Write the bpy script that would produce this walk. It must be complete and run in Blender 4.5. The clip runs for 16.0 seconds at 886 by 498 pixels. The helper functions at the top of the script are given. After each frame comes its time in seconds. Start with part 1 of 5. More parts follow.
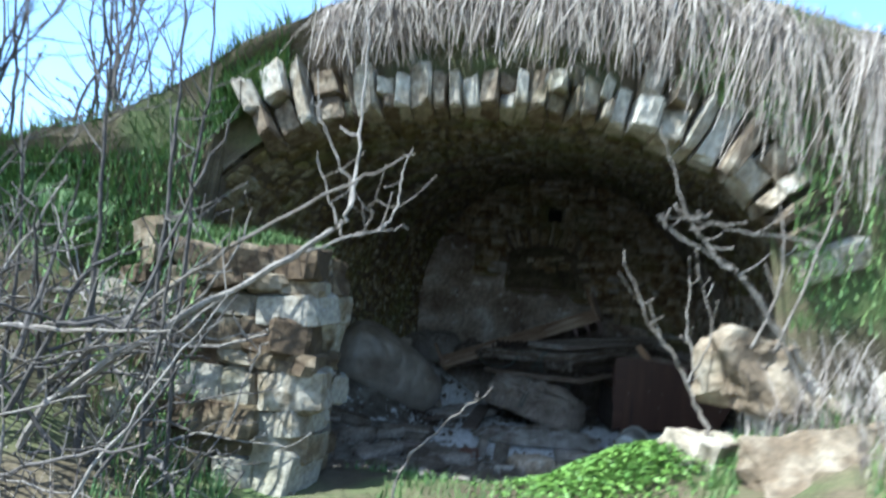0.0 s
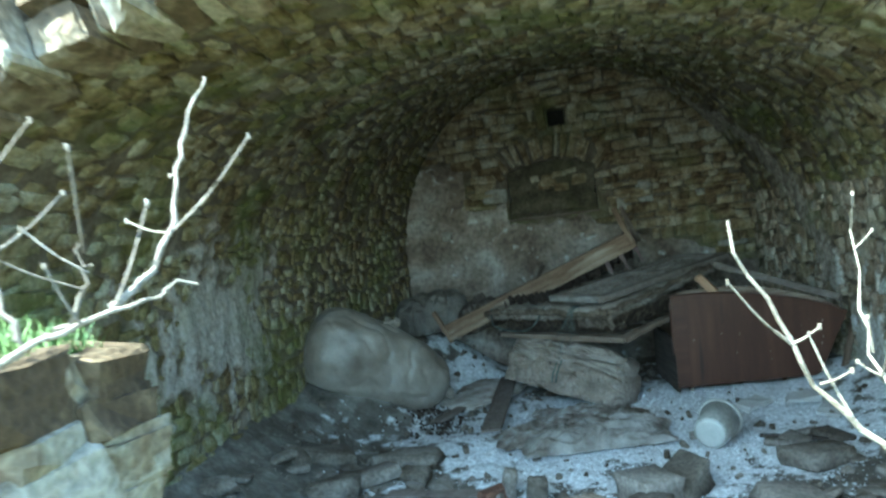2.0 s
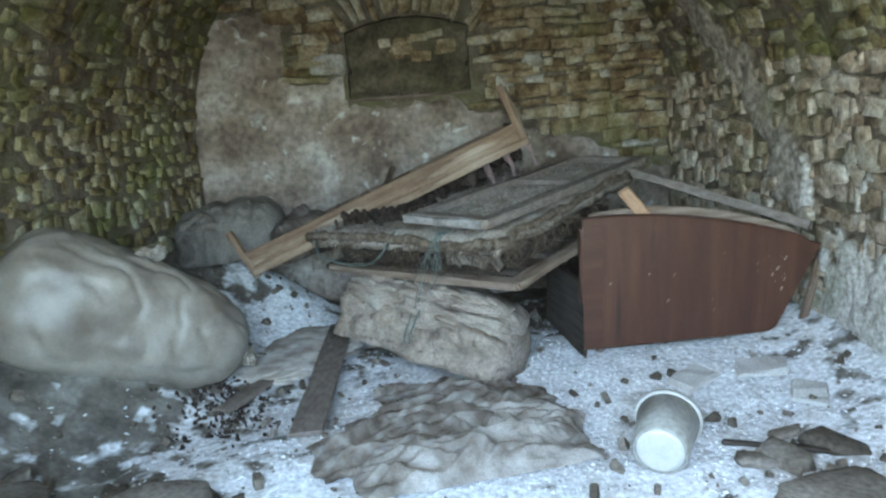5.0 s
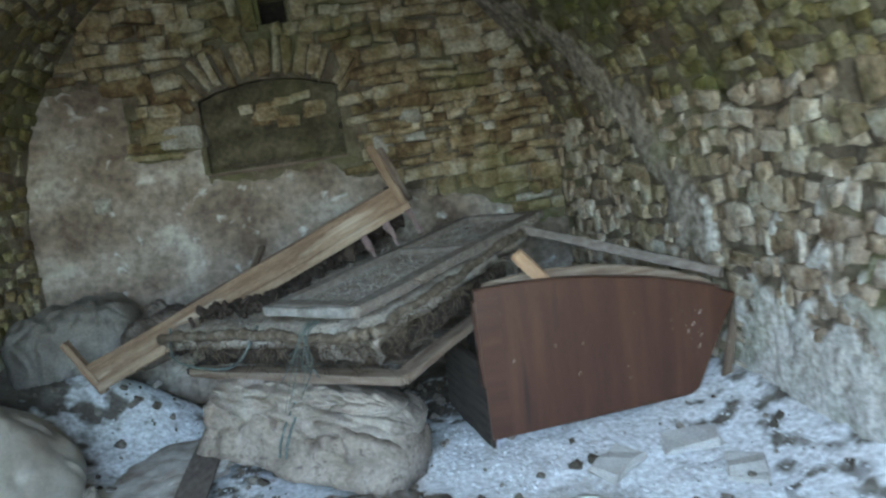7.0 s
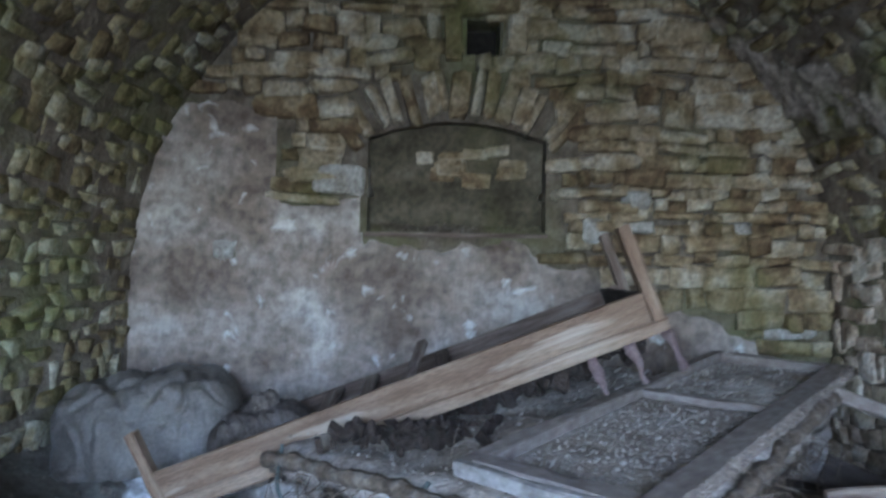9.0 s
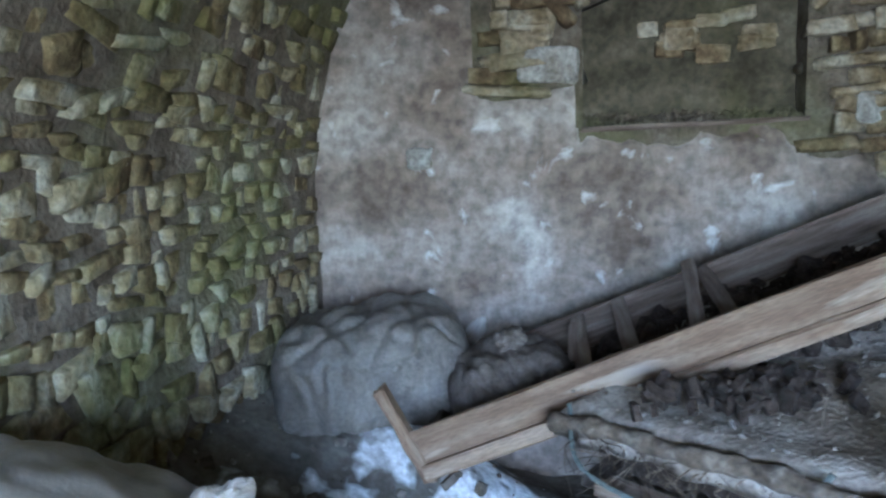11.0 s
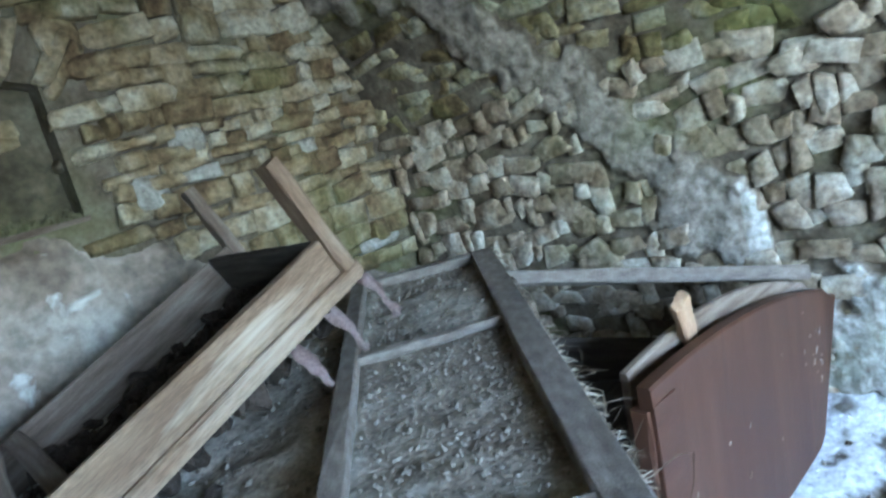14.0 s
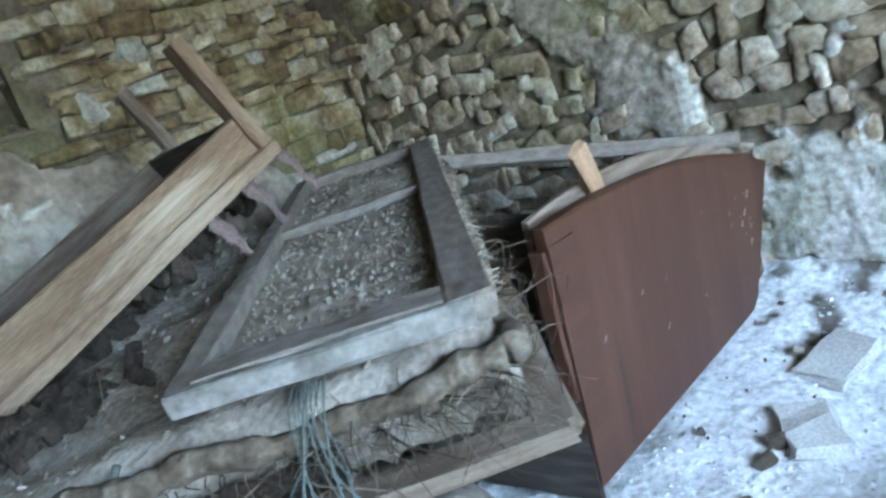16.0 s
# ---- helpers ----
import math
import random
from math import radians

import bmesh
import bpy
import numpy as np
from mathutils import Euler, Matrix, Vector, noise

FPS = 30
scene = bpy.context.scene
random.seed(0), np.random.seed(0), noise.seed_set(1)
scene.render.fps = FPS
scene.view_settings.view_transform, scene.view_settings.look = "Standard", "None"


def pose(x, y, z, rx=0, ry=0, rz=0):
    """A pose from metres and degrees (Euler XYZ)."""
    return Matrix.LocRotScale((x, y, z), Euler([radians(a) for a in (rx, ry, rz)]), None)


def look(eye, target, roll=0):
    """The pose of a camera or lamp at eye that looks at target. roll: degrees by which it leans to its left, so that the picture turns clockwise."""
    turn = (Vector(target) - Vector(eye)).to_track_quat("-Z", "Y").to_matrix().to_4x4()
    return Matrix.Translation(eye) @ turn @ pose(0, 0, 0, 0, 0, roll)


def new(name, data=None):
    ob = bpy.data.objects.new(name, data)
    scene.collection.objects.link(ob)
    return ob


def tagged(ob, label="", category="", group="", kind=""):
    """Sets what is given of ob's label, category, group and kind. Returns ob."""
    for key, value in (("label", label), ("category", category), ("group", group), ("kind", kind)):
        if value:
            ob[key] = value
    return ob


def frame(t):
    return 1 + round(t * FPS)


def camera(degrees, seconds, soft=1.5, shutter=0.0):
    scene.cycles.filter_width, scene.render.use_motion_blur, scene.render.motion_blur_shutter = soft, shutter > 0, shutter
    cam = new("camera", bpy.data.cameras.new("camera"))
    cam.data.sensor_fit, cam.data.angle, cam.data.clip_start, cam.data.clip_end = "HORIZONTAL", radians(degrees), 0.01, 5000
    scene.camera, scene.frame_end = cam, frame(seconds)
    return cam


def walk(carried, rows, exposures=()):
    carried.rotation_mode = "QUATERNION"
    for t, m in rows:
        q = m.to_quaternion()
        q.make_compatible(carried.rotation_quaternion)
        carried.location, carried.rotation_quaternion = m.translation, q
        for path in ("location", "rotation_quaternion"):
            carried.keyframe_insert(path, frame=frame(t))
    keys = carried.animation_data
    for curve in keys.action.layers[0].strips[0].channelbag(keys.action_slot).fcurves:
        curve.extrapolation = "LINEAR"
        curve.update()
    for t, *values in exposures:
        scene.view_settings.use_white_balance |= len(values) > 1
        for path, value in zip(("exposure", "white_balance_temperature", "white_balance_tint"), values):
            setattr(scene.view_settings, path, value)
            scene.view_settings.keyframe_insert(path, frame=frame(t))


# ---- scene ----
cam = camera(64.1, 16.0, soft=2.4, shutter=0.5)
PATH = [
    (0, (1.26, -2.414, 1.238), (0.986, -0.441, 1.427), 4.4),
    (0.5, (1.046, -1.778, 1.368), (0.783, 0.204, 1.404), -1.0),
    (1, (1.025, -1.131, 1.78), (0.846, 0.86, 1.824), -4.4),
    (1.5, (1.175, -0.727, 1.789), (1.0, 1.265, 1.818), -6.1),
    (2, (1.327, -0.249, 1.717), (1.0, 1.724, 1.661), -6.8),
    (2.5, (1.342, 0.051, 1.83), (1.068, 2.015, 1.566), -7.6),
    (3, (1.373, 0.683, 1.79), (1.236, 2.615, 1.289), -11.0),
    (5.5, (1.222, 2.167, 1.487), (1.328, 4.13, 1.122), -3.5),
    (6, (1.559, 2.286, 1.401), (1.828, 4.233, 1.033), -7.9),
    (6.5, (1.679, 2.342, 1.431), (1.949, 4.309, 1.194), -11.9),
    (7, (1.511, 2.586, 1.585), (1.836, 4.543, 1.336), -8.8),
    (7.5, (1.47, 2.845, 1.48), (1.719, 4.829, 1.485), -8.8),
    (8, (1.536, 3.098, 1.532), (1.733, 5.084, 1.656), -4.3),
    (8.5, (1.35, 3.635, 1.464), (1.428, 5.621, 1.69), -0.8),
    (9, (1.053, 4.059, 1.565), (1.141, 6.056, 1.606), 1.0),
    (9.5, (0.971, 4.256, 1.647), (0.918, 6.253, 1.544), -2.6),
    (9.7, (0.942, 4.32, 1.694), (0.739, 6.304, 1.546), -1.8),
    (11.8, (0.139, 4.747, 1.698), (0.18, 6.721, 1.381), -5.3),
    (12.2, (0.527, 4.824, 1.627), (0.939, 6.766, 1.386), -12.0),
    (12.5, (0.629, 4.945, 1.585), (1.455, 6.74, 1.275), -16.5),
    (13, (0.604, 5.047, 1.687), (1.781, 6.624, 1.333), -15.7),
    (13.5, (0.677, 5.123, 1.653), (2.053, 6.522, 1.265), -13.7),
    (14, (0.735, 5.046, 1.669), (2.127, 6.448, 1.356), -15.9),
    (14.5, (0.862, 4.887, 1.691), (2.215, 6.342, 1.459), -12.9),
    (15, (0.959, 4.688, 1.555), (2.328, 6.123, 1.295), -13.5),
    (15.5, (0.873, 4.708, 1.375), (2.216, 6.143, 1.007), -19.4),
    (16, (0.797, 4.809, 1.357), (2.116, 6.249, 0.927), -19.7),
]
walk(cam, [(t, look(eye, target, roll)) for t, eye, target, roll in PATH],
     [(0, 1.7, 5150, 0), (0.5, 1.95, 5200, -7), (1.0, 2.3, 5250, -13), (1.5, 2.65, 5250, -17), (2.0, 3.4, 5200, -19), (2.5, 4.0, 5200, -14), (3.0, 4.1, 5600, -8),
      (5.5, 4.5, 5800, -3), (7.0, 4.34, 5700, -3), (8.0, 4.52, 5250, 5), (9.0, 4.65, 5000, 11), (12.5, 5.28, 4950, 3), (14.5, 5.32, 4900, -2), (15.5, 5.22, 5100, -1), (16.0, 5.08, 5250, -1)])

# ---- light ----
SUN_EL, SUN_AZ = radians(55), radians(228)
world = bpy.data.worlds.new("sky")
scene.world = world
world.use_nodes = True
wn = world.node_tree.nodes
sky = wn.new("ShaderNodeTexSky")
sky.sky_type, sky.sun_disc = "NISHITA", False
sky.sun_elevation, sky.sun_rotation = SUN_EL, SUN_AZ
world.node_tree.links.new(sky.outputs[0], wn["Background"].inputs[0])
wn["Background"].inputs[1].default_value = 0.15
sun = new("sun", bpy.data.lights.new("sun", "SUN"))
sun.data.energy, sun.data.angle, sun.data.color = 5.0, radians(0.5), (1.0, 0.95, 0.86)
sun_way = Vector((math.sin(SUN_AZ) * math.cos(SUN_EL), math.cos(SUN_AZ) * math.cos(SUN_EL), math.sin(SUN_EL)))
sun.matrix_world = look(sun_way * 30, (0, 0, 0))
# added area lamp in the vault's mouth, a stand-in for the sky's light
mouth = new("mouth_light", bpy.data.lights.new("mouth_light", "AREA"))
mouth.data.shape, mouth.data.size, mouth.data.size_y = "RECTANGLE", 2.8, 0.9
mouth.data.spread = radians(125)
mouth.data.energy, mouth.data.color = 3.0, (0.86, 0.95, 1.0)
mouth.matrix_world = look((0.9, 1.95, 1.95), (1.7, 5.4, 0.2))


# ---- materials ----
def material(name, stops, scale=8.0, rough=0.85, bump=0.3, fine=90.0, random_tone=0.0, moss=0.0, moss_scale=1.6,
             moss_colour=(0.070, 0.066, 0.022), stain=None, stain_scale=2.0, stain_at=0.55, stretch=None, metal=0.0, second=None,
             fine_amount=0.35, second_name="", second_scale=5.0, third=None):
    """Two scales of noise through a ramp, tone by piece, moss and stains with shapes of their own, fine relief."""
    m = bpy.data.materials.new(name)
    m.use_nodes = True
    t = m.node_tree
    n, link = t.nodes, t.links.new
    bsdf = n["Principled BSDF"]
    geo = n.new("ShaderNodeNewGeometry")
    place = geo.outputs["Position"]
    if stretch:
        co = n.new("ShaderNodeTexCoord")
        mp = n.new("ShaderNodeMapping")
        mp.inputs["Scale"].default_value = stretch
        link(co.outputs["Object"], mp.inputs["Vector"])
        place = mp.outputs["Vector"]

    def tex(sc, detail=5.0, distort=0.0):
        x = n.new("ShaderNodeTexNoise")
        x.inputs["Scale"].default_value, x.inputs["Detail"].default_value = sc, detail
        x.inputs["Distortion"].default_value = distort
        link(place, x.inputs["Vector"])
        return x.outputs["Fac"]

    def mix(fac, a, b, kind="MIX"):
        x = n.new("ShaderNodeMix")
        x.data_type, x.blend_type = "RGBA", kind
        for value, sock in ((fac, x.inputs[0]), (a, x.inputs[6]), (b, x.inputs[7])):
            if isinstance(value, (float, int)):
                sock.default_value = value
            elif isinstance(value, tuple):
                sock.default_value = (*value, 1)
            else:
                link(value, sock)
        return x.outputs[2]

    def step(value, lo, hi):
        x = n.new("ShaderNodeMapRange")
        x.inputs["From Min"].default_value, x.inputs["From Max"].default_value = lo, hi
        link(value, x.inputs["Value"])
        return x.outputs["Result"]

    def scaled(value, k):
        x = n.new("ShaderNodeMath")
        x.operation = "MULTIPLY"
        x.inputs[1].default_value = k
        link(value, x.inputs[0])
        return x.outputs[0]

    ramp = n.new("ShaderNodeValToRGB")
    e = ramp.color_ramp.elements
    while len(e) < len(stops):
        e.new(0.5)
    for i, c in enumerate(stops):
        e[i].position = 0.28 + 0.44 * i / max(1, len(stops) - 1)
        e[i].color = (*c, 1)
    coarse, small = tex(scale), tex(fine, 3.0)
    key = coarse
    if random_tone:
        info = n.new("ShaderNodeObjectInfo")
        add = n.new("ShaderNodeMath")
        add.operation = "ADD"
        isl = n.new("ShaderNodeMath")
        isl.operation = "ADD"
        link(info.outputs["Random"], isl.inputs[0])
        link(geo.outputs["Random Per Island"], isl.inputs[1])
        fr = n.new("ShaderNodeMath")
        fr.operation = "FRACT"
        link(isl.outputs[0], fr.inputs[0])
        off = n.new("ShaderNodeMath")
        off.operation = "SUBTRACT"
        off.inputs[1].default_value = 0.5
        link(fr.outputs[0], off.inputs[0])
        link(scaled(off.outputs[0], random_tone), add.inputs[0])
        link(coarse, add.inputs[1])
        key = add.outputs[0]
    link(key, ramp.inputs["Fac"])
    colour = ramp.outputs["Color"]
    grain = n.new("ShaderNodeValToRGB")
    grain.color_ramp.elements[0].position, grain.color_ramp.elements[1].position = 0.3, 0.7
    g = 1 - fine_amount
    grain.color_ramp.elements[0].color = (g, g, g, 1)
    link(small, grain.inputs["Fac"])
    colour = mix(1.0, colour, grain.outputs["Color"], "MULTIPLY")
    if second:
        attr = n.new("ShaderNodeAttribute")
        attr.attribute_name = second_name
        colour = mix(step(attr.outputs["Fac"], 0.35, 0.6), colour, mix(step(tex(second_scale, 6.0), 0.3, 0.7), second[0], second[1]))
    if third:
        colour = mix(step(attr.outputs["Fac"], 0.68, 0.9), colour, mix(step(tex(30.0, 6.0), 0.3, 0.7), third[0], third[1]))
    if stain:
        colour = mix(step(tex(stain_scale, 6.0, 0.4), stain_at, stain_at + 0.1), colour, stain)
    if moss:
        colour = mix(scaled(step(tex(moss_scale, 9.0, 0.5), 0.60 - 0.25 * moss, 0.90 - 0.25 * moss), 0.72), colour, mix(tex(40.0), moss_colour, tuple(1.9 * c for c in moss_colour)))
    link(colour, bsdf.inputs["Base Color"])
    bsdf.inputs["Roughness"].default_value, bsdf.inputs["Metallic"].default_value = rough, metal
    if rough > 0.7:
        bsdf.inputs["Specular IOR Level"].default_value = 0.25
    if bump:
        b = n.new("ShaderNodeBump")
        b.inputs["Strength"].default_value, b.inputs["Distance"].default_value = bump, 0.02
        addh = n.new("ShaderNodeMath")
        addh.operation = "ADD"
        link(scaled(small, 0.4), addh.inputs[0])
        link(coarse, addh.inputs[1])
        link(addh.outputs[0], b.inputs["Height"])
        link(b.outputs["Normal"], bsdf.inputs["Normal"])
    return m


STONE = material("vault stone", [(0.115, 0.078, 0.036), (0.225, 0.170, 0.084), (0.32, 0.265, 0.158), (0.44, 0.40, 0.305)], 9, 0.9, 1.0, 38, 0.36, moss=0.66, moss_colour=(0.070, 0.084, 0.018), fine_amount=0.55)
RIGHT_STONE = material("tan wall stone", [(0.20, 0.142, 0.094), (0.345, 0.266, 0.192), (0.46, 0.378, 0.296), (0.60, 0.535, 0.46)], 9, 0.9, 1.0, 38, 0.34, moss=0.42, moss_scale=1.3, moss_colour=(0.085, 0.088, 0.026), fine_amount=0.5)
WALL_STONE = material("back wall stone", [(0.125, 0.080, 0.042), (0.25, 0.182, 0.10), (0.365, 0.29, 0.19), (0.51, 0.448, 0.35)], 8, 0.9, 1.0, 38, 0.30, moss=0.46, moss_colour=(0.072, 0.078, 0.022), fine_amount=0.5)
# limestone of the dry wall, its colour darkened for the shade there
FACE_STONE = material("shade darkened limestone", [(0.08, 0.053, 0.030), (0.155, 0.112, 0.067), (0.23, 0.182, 0.124), (0.33, 0.288, 0.226)], 9, 0.9, 1.0, 35, 0.6, moss=0.15, fine_amount=0.5)
# the same limestone on the arch, lightened as if sunlit
ARCH_STONE = material("sun brightened arch limestone", [(0.13, 0.092, 0.058), (0.24, 0.186, 0.126), (0.33, 0.275, 0.205), (0.44, 0.39, 0.315)], 9, 0.9, 1.0, 35, 0.5, moss=0.1, fine_amount=0.5)
BOULDER = material("pale weathered boulder", [(0.14, 0.10, 0.062), (0.26, 0.205, 0.142), (0.37, 0.315, 0.24), (0.49, 0.44, 0.365)], 5, 0.9, 1.0, 30, 0.4, fine_amount=0.45)
WHITE_STONE = material("white stone", [(0.26, 0.225, 0.18), (0.38, 0.35, 0.31), (0.50, 0.475, 0.44)], 14, 0.9, 0.8, 45, fine_amount=0.45)
MORTAR = material("earth mortar", [(0.08, 0.060, 0.042), (0.15, 0.120, 0.088), (0.23, 0.192, 0.15)], 9, 0.95, 1.0, 45, moss=0.5, moss_colour=(0.075, 0.084, 0.022),
                  second=((0.13, 0.105, 0.084), (0.36, 0.315, 0.27)), second_name="plaster", second_scale=26.0, third=((0.26, 0.235, 0.205), (0.62, 0.59, 0.55)))
PLASTER = material("old lime plaster", [(0.14, 0.102, 0.076), (0.27, 0.213, 0.172), (0.39, 0.333, 0.288), (0.55, 0.50, 0.46)], 2.6, 0.9, 1.0, 22, stain=(0.60, 0.575, 0.56), stain_scale=6.0, stain_at=0.60, moss=0.0, moss_scale=1.1, moss_colour=(0.085, 0.10, 0.05), fine_amount=0.5)
# green stains are its own; the base is darkened for the recess's shade
NICHE = material("green stained plaster darkened for niche shade", [(0.05, 0.04, 0.025), (0.11, 0.092, 0.06), (0.18, 0.155, 0.11)], 6, 0.95, 0.9, 30, moss=0.3, fine_amount=0.45)
EARTH = material("trodden earth with lime", [(0.075, 0.066, 0.054), (0.15, 0.132, 0.11), (0.26, 0.24, 0.215)], 6, 0.95, 1.0, 30, second=((0.42, 0.41, 0.41), (0.88, 0.88, 0.90)), second_name="lime", second_scale=34.0)
SOIL = material("soil and turf", [(0.06, 0.045, 0.025), (0.13, 0.10, 0.06)], 4, 0.95, 0.8, 50, moss=0.62, moss_colour=(0.045, 0.078, 0.018))
GRASS = material("grass", [(0.04, 0.085, 0.014), (0.078, 0.15, 0.026), (0.14, 0.20, 0.05)], 4, 0.7, 0, 40, 0.6)
IVY = material("low leaves", [(0.08, 0.16, 0.02), (0.16, 0.27, 0.04)], 8, 0.6, 0, 40, 0.6)
DRY = material("dry grass and roots", [(0.13, 0.10, 0.08), (0.28, 0.23, 0.19), (0.42, 0.36, 0.30)], 9, 0.9, 0, 40, 0.7)
BARK = material("bare pale bark", [(0.13, 0.105, 0.082), (0.26, 0.225, 0.19)], 20, 0.8, 0.3, 120, 0.3)
DARK_BARK = material("grey brown bark", [(0.05, 0.042, 0.036), (0.12, 0.10, 0.085)], 20, 0.85, 0.3, 120, 0.3)
PINE = material("weathered pine", [(0.155, 0.096, 0.060), (0.235, 0.158, 0.104), (0.31, 0.228, 0.162)], 3, 0.75, 0.25, 30, 0.15, stretch=(1.2, 9, 9), stain=(0.37, 0.30, 0.235), stain_scale=1.6, stain_at=0.60, fine_amount=0.4)
FRESH = material("fresh split pine", [(0.38, 0.225, 0.13), (0.50, 0.33, 0.21)], 3, 0.7, 0.2, 30, stretch=(2, 16, 16))
GREY_WOOD = material("grey dusty wood", [(0.09, 0.061, 0.045), (0.17, 0.124, 0.097), (0.26, 0.207, 0.172)], 3, 0.9, 0.5, 40, 0.2, stretch=(1.5, 14, 14))
DARK_WOOD = material("dark old wood", [(0.035, 0.027, 0.022), (0.09, 0.072, 0.06)], 3, 0.85, 0.3, 40, 0.2, stretch=(1.5, 14, 14))
VENEER = material("brown varnished veneer", [(0.050, 0.0175, 0.0085), (0.066, 0.025, 0.0125), (0.088, 0.037, 0.020)], 2.2, 0.5, 0.12, 60, stretch=(5, 3, 0.5), fine_amount=0.25,
                  stain=(0.022, 0.010, 0.007), stain_scale=1.6, stain_at=0.68)
VENEER.node_tree.nodes["Principled BSDF"].inputs["Specular IOR Level"].default_value = 0.5
SACK = material("pale plastic sack", [(0.14, 0.112, 0.088), (0.24, 0.205, 0.17), (0.33, 0.292, 0.252)], 4, 0.45, 0.25, 60, fine_amount=0.15)
CLOTH = material("dirty pale cloth", [(0.15, 0.115, 0.09), (0.36, 0.305, 0.26), (0.66, 0.62, 0.57)], 9, 0.95, 0.3, 140, fine_amount=0.25)
SOILED = material("soiled white cloth", [(0.24, 0.19, 0.15), (0.54, 0.485, 0.43), (0.78, 0.74, 0.69)], 7, 0.95, 0.3, 140)
SPOTTED = material("faded spotted ticking", [(0.22, 0.175, 0.14), (0.36, 0.30, 0.25)], 5, 0.95, 0.35, 45, stain=(0.13, 0.10, 0.085), stain_scale=30, stain_at=0.57)
BURLAP = material("rotten burlap and straw", [(0.09, 0.07, 0.055), (0.24, 0.195, 0.155), (0.37, 0.32, 0.27)], 12, 0.95, 0.6, 80, 0.3)
DUST = material("dust covered mattress", [(0.23, 0.183, 0.145), (0.36, 0.303, 0.255), (0.49, 0.435, 0.385)], 7, 0.95, 1.0, 60, fine_amount=0.45)
DUSTY_FRAME = material("dust covered brown wood", [(0.15, 0.118, 0.098), (0.205, 0.168, 0.144), (0.27, 0.23, 0.202)], 6, 0.95, 0.4, 50, 0.15, stretch=(3, 6, 6), fine_amount=0.3)
WHITE_PAINT = material("flaking white paint", [(0.13, 0.112, 0.098), (0.25, 0.228, 0.21), (0.34, 0.32, 0.305)], 14, 0.8, 0.4, 60)
DUSTY_PINE = material("dusty brown pine", [(0.10, 0.066, 0.045), (0.18, 0.128, 0.094), (0.28, 0.22, 0.175)], 3, 0.85, 0.4, 40, 0.2, stretch=(1.5, 12, 12))
ROOT = material("brown root fibre", [(0.05, 0.036, 0.026), (0.12, 0.09, 0.065), (0.20, 0.155, 0.115)], 20, 0.95, 0.2, 80, 0.6)
TICKING = material("brown soiled ticking", [(0.07, 0.05, 0.036), (0.15, 0.115, 0.085), (0.25, 0.205, 0.165)], 18, 0.95, 0.8, 60, fine_amount=0.5)
BROWN_CLOTH = material("brown rotten cloth", [(0.06, 0.046, 0.038), (0.12, 0.098, 0.084), (0.19, 0.16, 0.14)], 9, 0.95, 0.5, 70)
ROT = material("rotten dark stuffing", [(0.02, 0.015, 0.012), (0.07, 0.05, 0.04)], 20, 0.95, 0.8, 80)
PINK = material("faded pink cloth", [(0.30, 0.20, 0.19), (0.48, 0.37, 0.36)], 12, 0.95, 0.3, 90)
PLASTIC = material("dirty white plastic", [(0.40, 0.385, 0.35), (0.58, 0.57, 0.53)], 6, 0.4, 0.05, 60, fine_amount=0.12)
TEAL_ROPE = material("grey green rope", [(0.08, 0.092, 0.085), (0.16, 0.18, 0.168)], 30, 0.9, 0.3, 120)
BRICK = material("red brick", [(0.13, 0.075, 0.055), (0.25, 0.13, 0.09)], 8, 0.9, 0.6, 50, fine_amount=0.5)
RUBBLE = material("grey rubble stone", [(0.10, 0.080, 0.062), (0.19, 0.16, 0.13), (0.30, 0.262, 0.225)], 6, 0.9, 0.8, 40, 0.5, fine_amount=0.5)
CRUMB = material("fallen plaster crumbs", [(0.17, 0.138, 0.11), (0.25, 0.212, 0.178), (0.36, 0.32, 0.285)], 20, 0.95, 0.3, 80, 0.6)
LIME = material("white lime flakes", [(0.60, 0.60, 0.62), (0.85, 0.85, 0.86)], 20, 0.95, 0.2, 80, 0.6)
FAR = material("far hazy hillside", [(0.10, 0.14, 0.10), (0.18, 0.21, 0.17)], 0.05, 0.95, 0, 0.6)
VOID = material("near-black hole shade", [(0.015, 0.012, 0.01), (0.03, 0.025, 0.02)], 20, 0.95, 0, 60)


# ---- mesh helpers ----
def shown(name, me, mat, parent=None, label="", m=None):
    me.materials.append(mat) if not me.materials else None
    ob = new(name, me)
    ob.parent = parent
    if m is not None:
        ob.matrix_basis = m
    return tagged(ob, label)


def part(name, bm, mat, parent=None, label="", smooth=False, m=None):
    me = bpy.data.meshes.new(name)
    bm.to_mesh(me)
    bm.free()
    if smooth:
        me.polygons.foreach_set("use_smooth", [True] * len(me.polygons))
    return shown(name, me, mat, parent, label, m)


def thing(name, m=None, label="", category="", group=""):
    ob = new(name)
    ob.empty_display_size = 0.1
    if m is not None:
        ob.matrix_basis = m
    return tagged(ob, label, category, group)


def frame_of(o, x, up):
    """A pose at o with its x axis along x and its z axis near up."""
    x = Vector(x).normalized()
    y = Vector(up).cross(x).normalized()
    z = x.cross(y)
    m = Matrix((x, y, z)).transposed().to_4x4()
    m.translation = Vector(o)
    return m


